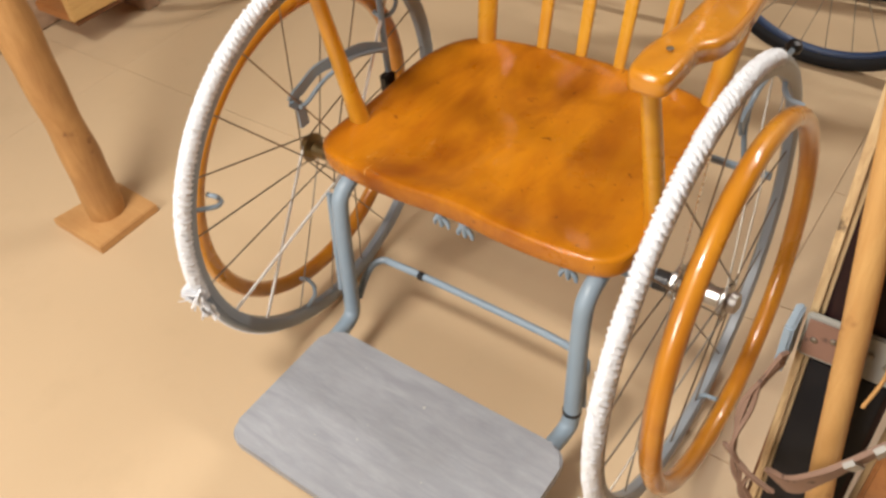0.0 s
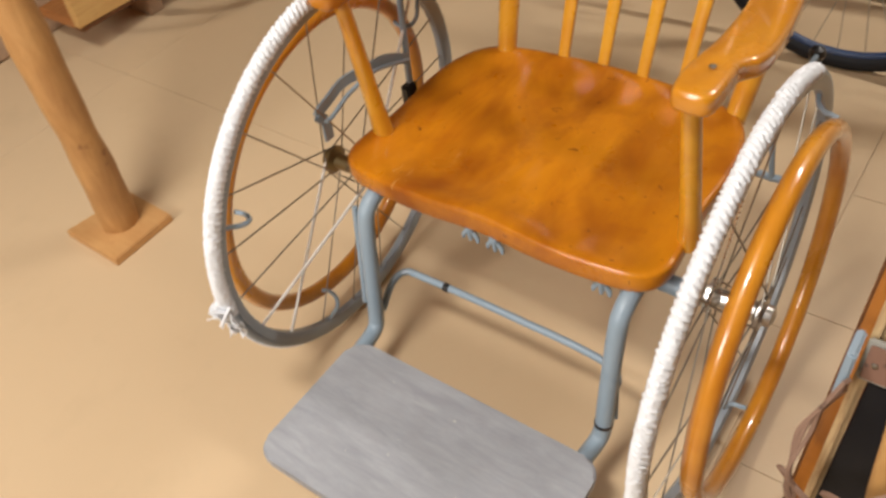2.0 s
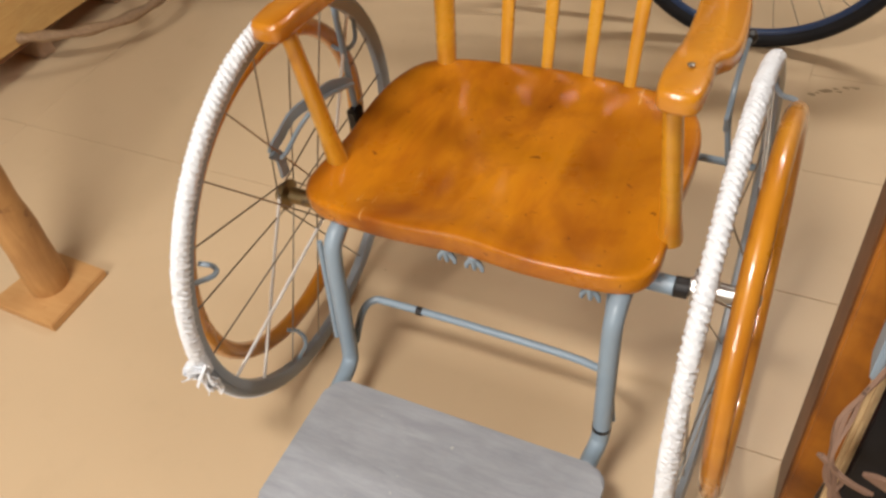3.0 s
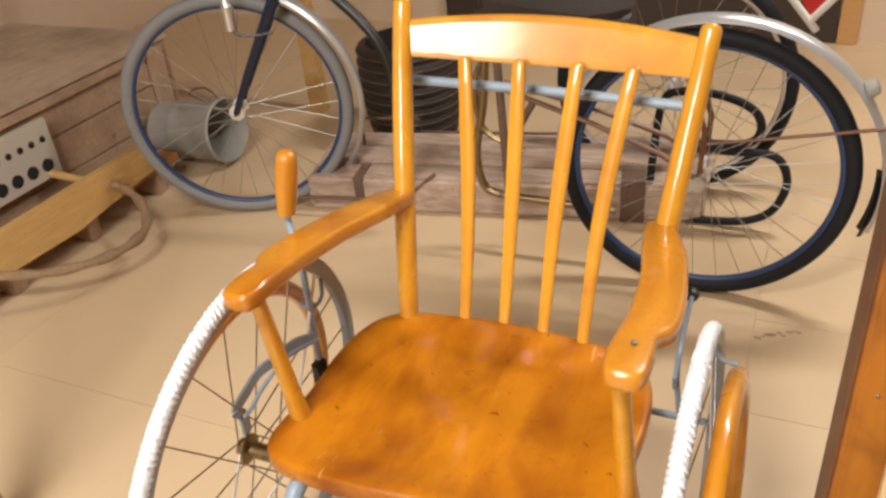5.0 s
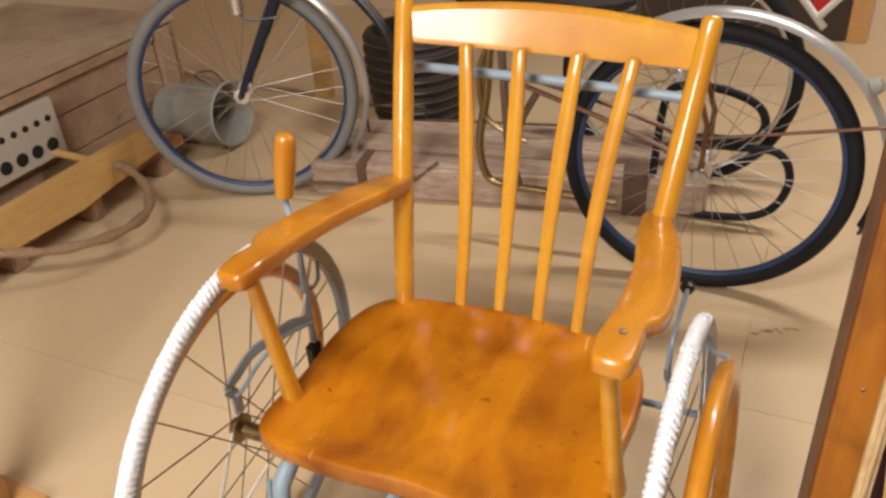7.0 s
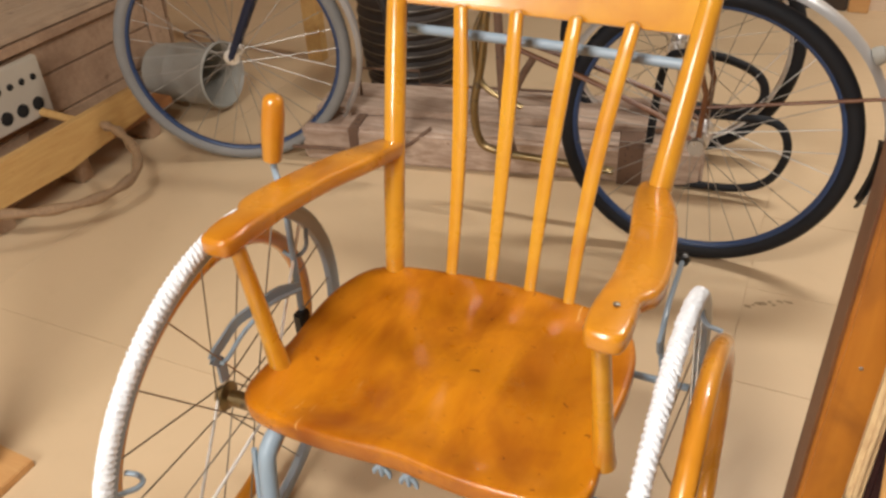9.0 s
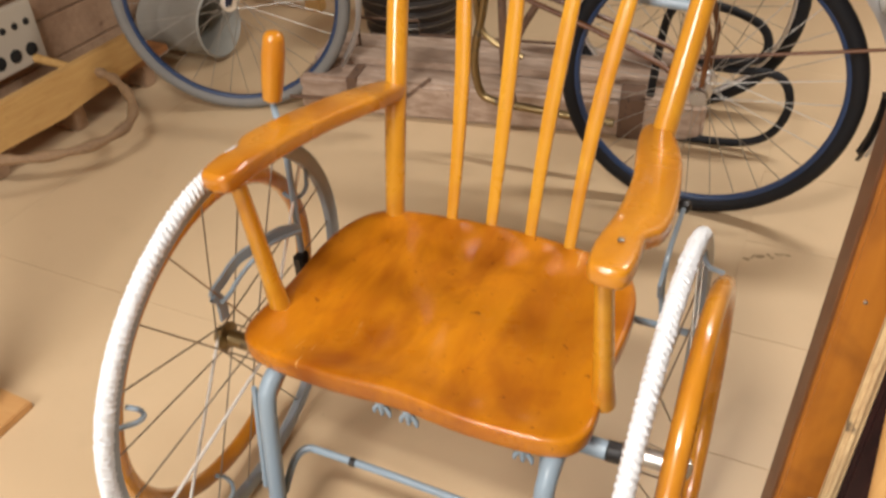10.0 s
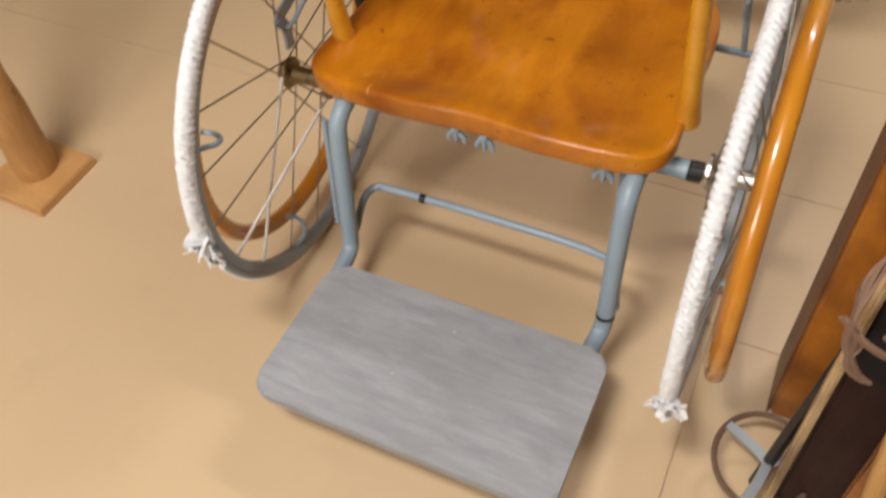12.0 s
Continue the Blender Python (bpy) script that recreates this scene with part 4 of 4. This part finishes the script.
for tip in ((0.215, 1.76, 0.71), (0.497, 1.76, 0.70)):
    part("white_tube", tube([tip, Vector(tip).lerp(Vector((0.392, 1.76, 0.490)), 0.5), (0.392 + (0.008 if tip[0] < 0.3 else -0.012), 1.76, 0.487 if tip[0] < 0.3 else 0.515)], 0.0105, 10), WHITE, second, "white painted tube")
part("red_shield", moved(slab([(0.27, 0.70), (0.382, 0.515), (0.40, 0.515), (0.48, 0.70)], -0.006, 0.006, 0.003), Matrix.Translation((0, 1.785, 0)) @ Matrix.Rotation(radians(90), 4, "X")), RED, second, "bright red enamel shield")
part("badge", lathe([(0.022, 0), (0.022, 0.003), (0.018, 0.004)], 18, None, Matrix.Translation((0.385, 1.778, 0.595)) @ Matrix.Rotation(radians(90), 4, "X")), WHITE, second, "pale round badge")
part("engine_cover", moved(box((-0.16, -0.05, -0.02), (0.16, 0.05, 0.02), 0.015, 3), Matrix.Translation((-0.22, 1.55, 0.80))), ALU, second, "dull silver housing")

# skis, poles
ski = thing("wooden_ski", "dark red-brown worn ski with leather strap leaning on post", "ski", "skis leaning on the post")
LEAN = Matrix.Translation((0, -0.232, 0)) @ Matrix.Rotation(radians(-2.6), 4, "X")
part("blade", moved(box((0.500, 0.0, 0.0), (0.568, 0.018, 1.95), 0.004), LEAN), SKI, ski)
part("worn_edge", moved(box((0.4885, 0.001, 0.0), (0.4995, 0.0175, 1.95), 0.004), LEAN), SKI_EDGE, ski, "pale worn wooden edge")
part("foot_rubber", moved(box((0.501, -0.004, 0.33), (0.563, 0.0, 0.565), 0.0015), LEAN), SKI_BLACK, ski, "black rubber foot pad")
part("toe_iron", moved(box((0.489, -0.006, 0.566), (0.572, -0.001, 0.616), 0.002), LEAN), ZINC, ski, "grey rusty toe iron")
part("rust_plate", moved(box((0.492, -0.009, 0.572), (0.524, -0.0062, 0.612), 0.001), LEAN), REDRUST, ski, "reddish rusted plate")
for x in (0.478, 0.570):
    part("toe_lug", moved(box((x, -0.030, 0.560), (x + 0.008, 0.004, 0.615), 0.002), LEAN), BLUE if x < 0.5 else ZINC, ski, "bent sheet metal lug")
for k in range(5):
    part("rivet", moved(lathe([(0.003, 0), (0.003, 0.002), (0.001, 0.003)], 8, None, Matrix.Translation((0.500 + 0.014 * k, -0.008, 0.592 + 0.006 * (k % 2))) @ Matrix.Rotation(radians(90), 4, "X")), LEAN), STEEL, ski)


strap = part("strap", strap_mesh([(0.512, -0.262, 0.452), (0.528, -0.274, 0.480), (0.546, -0.274, 0.510), (0.562, -0.264, 0.530), (0.580, -0.246, 0.545), (0.602, -0.225, 0.562)], 0.0135, 0.0022), LEATHER, ski, "cracked brown leather strap")
for a, b in (((0.559, -0.2705, 0.527), (0.565, -0.2665, 0.5325)), ((0.573, -0.257, 0.5395), (0.579, -0.251, 0.544))):
    part("buckle_bar", strap_mesh([a, Vector(a).lerp(Vector(b), 0.5), b], 0.0125, 0.0024), ZINC, strap, "worn grey buckle bar")
for z, a in ((0.0, 0.0), (0.012, 1.0), (0.006, 2.2)):
    pts = [(0.486, -0.246, 0.600 - z), (0.476, -0.252, 0.560), (0.466 + 0.004 * a, -0.256, 0.520 + z), (0.470, -0.262 - 0.004 * a, 0.480), (0.474 + 0.006 * a, -0.262, 0.440), (0.488, -0.258, 0.405 - z), (0.506 + 0.004 * a, -0.252, 0.370)]
    part("heel_strap", strap_mesh(pts, 0.0045 - 0.0008 * a, 0.0018), LEATHER, ski, "curled brown leather strap")
part("heel_strap", strap_mesh([(0.462, -0.262, 0.470), (0.486, -0.268, 0.452), (0.512, -0.266, 0.436)], 0.005, 0.0018), LEATHER, ski, "curled brown leather strap")
part("cord", tube(curve([(0.556, -0.238, 0.72), (0.549, -0.240, 0.66), (0.557, -0.242, 0.62), (0.551, -0.25, 0.58)], 5), 0.0016, 6), PALE, ski)
twin = thing("wooden_ski", "orange-brown worn ski standing beside the strapped one", "ski", "skis leaning on the post")
L2 = Matrix.Translation((0.572, -0.214, 0.24)) @ Matrix.Rotation(radians(1.0), 4, "Y") @ Matrix.Translation((-0.57, 0, -0.24)) @ Matrix.Rotation(radians(-2.2), 4, "X")
part("blade", moved(box((0.574, 0.0, 0.0), (0.634, 0.018, 1.9), 0.004), L2), DECK, twin)
part("worn_edge", moved(box((0.5685, 0.002, 0.0), (0.5735, 0.017, 1.9), 0.002), L2), SKI_EDGE, twin)

pole = thing("ski_pole", "pale round wooden pole leaning beside skis", "ski pole", "ski poles")
part("shaft", tube([(0.601, -0.268, 0.0), (0.543, -0.246, 0.48), (0.526, -0.234, 0.65), (0.506, -0.220, 0.82), (0.445, -0.19, 1.35)], [0.0115, 0.0115, 0.011, 0.0105, 0.0095], 14), PALE, pole)
stick = thing("ski_pole", "dark ski pole with round basket ring near floor", "ski pole", "ski poles")
part("shaft", tube([(0.474, -0.205, 0.0), (0.512, -0.178, 0.5), (0.56, -0.15, 1.3)], 0.008, 10), BLACK, stick)
HB = Vector((0.4775, -0.202, 0.06))
part("basket_ring", tube([HB + Vector((-0.006 + 0.062 * math.cos(radians(9 * k)), 0.0 + 0.070 * math.sin(radians(9 * k)), 0.0)) for k in range(40)], 0.0042, 8, True), RUST, stick, "thin worn basket ring")
for a in (150, 260, 30):
    part("basket_arm", strap_mesh([HB, HB + Vector((0.028 * math.cos(radians(a)), 0.03 * math.sin(radians(a)), 0.003)), HB + Vector((-0.006 + 0.060 * math.cos(radians(a)), 0.068 * math.sin(radians(a)), 0.0))], 0.006, 0.006), GREY, stick, "grey basket arm")

# trim
tagged(part("trim", box((0.49, 3.15, 0.0), (0.57, 3.197, 2.3), 0.004), PLATE), "yellow wooden upright on the wall", "trim", kind="structure")
tagged(part("trim", box((-1.47, 1.97, 0.0), (-1.40, 2.02, 1.6), 0.004), BOARD), "yellow pine upright board", "trim", kind="structure")
tagged(part("wall_panel", box((-1.35, 3.16, 0.0), (0.485, 3.195, 2.2), 0.004), DARKWALL), "dark brown wall panel", "wall", kind="structure")

# floor boards, laid on the sub-floor
FB = {}


def floor_board(x0, y0, x1, y1):
    size = (round(x1 - x0, 3), round(y1 - y0, 3))
    if size not in FB:
        FB[size] = mesh("floor_board", box((0.0007, 0.0007, -0.0035), (size[0] - 0.0007, size[1] - 0.0007, 0.0), 0.0005, 1), FLOOR)
    part("floor_board", FB[size], FLOOR, floor).matrix_basis = Matrix.Translation((x0, y0, 0))


for k in range(-9, 10):
    y0 = 0.015 + 0.34 * k
    for c in range(2):
        floor_board(0.362 + 1.1 * c, y0, 1.462 + 1.1 * c, y0 + 0.34)
for k in range(-2, 2):
    for c in range(2):
        floor_board(0.362 - 1.78 * (c + 1), 0.30 + 1.75 * k, 0.362 - 1.78 * c, 0.30 + 1.75 * (k + 1))

stain = tagged(new("floor_stain"), "dark scuff marks on the painted floor", "stain", kind="stuff")
rnd = random.Random(8)
for k in range(9):
    x, y = 0.375 + 0.011 * k, 0.965 + 0.006 * k + rnd.uniform(-0.010, 0.010)
    r = rnd.uniform(0.004, 0.010)
    part("scuff", slab([(x + r * math.cos(a * 0.7) * rnd.uniform(0.7, 1.6), y + 0.6 * r * math.sin(a * 0.7) * rnd.uniform(0.7, 1.3)) for a in range(9)], 0.0001, 0.0005, 0), SCUFF, stain)
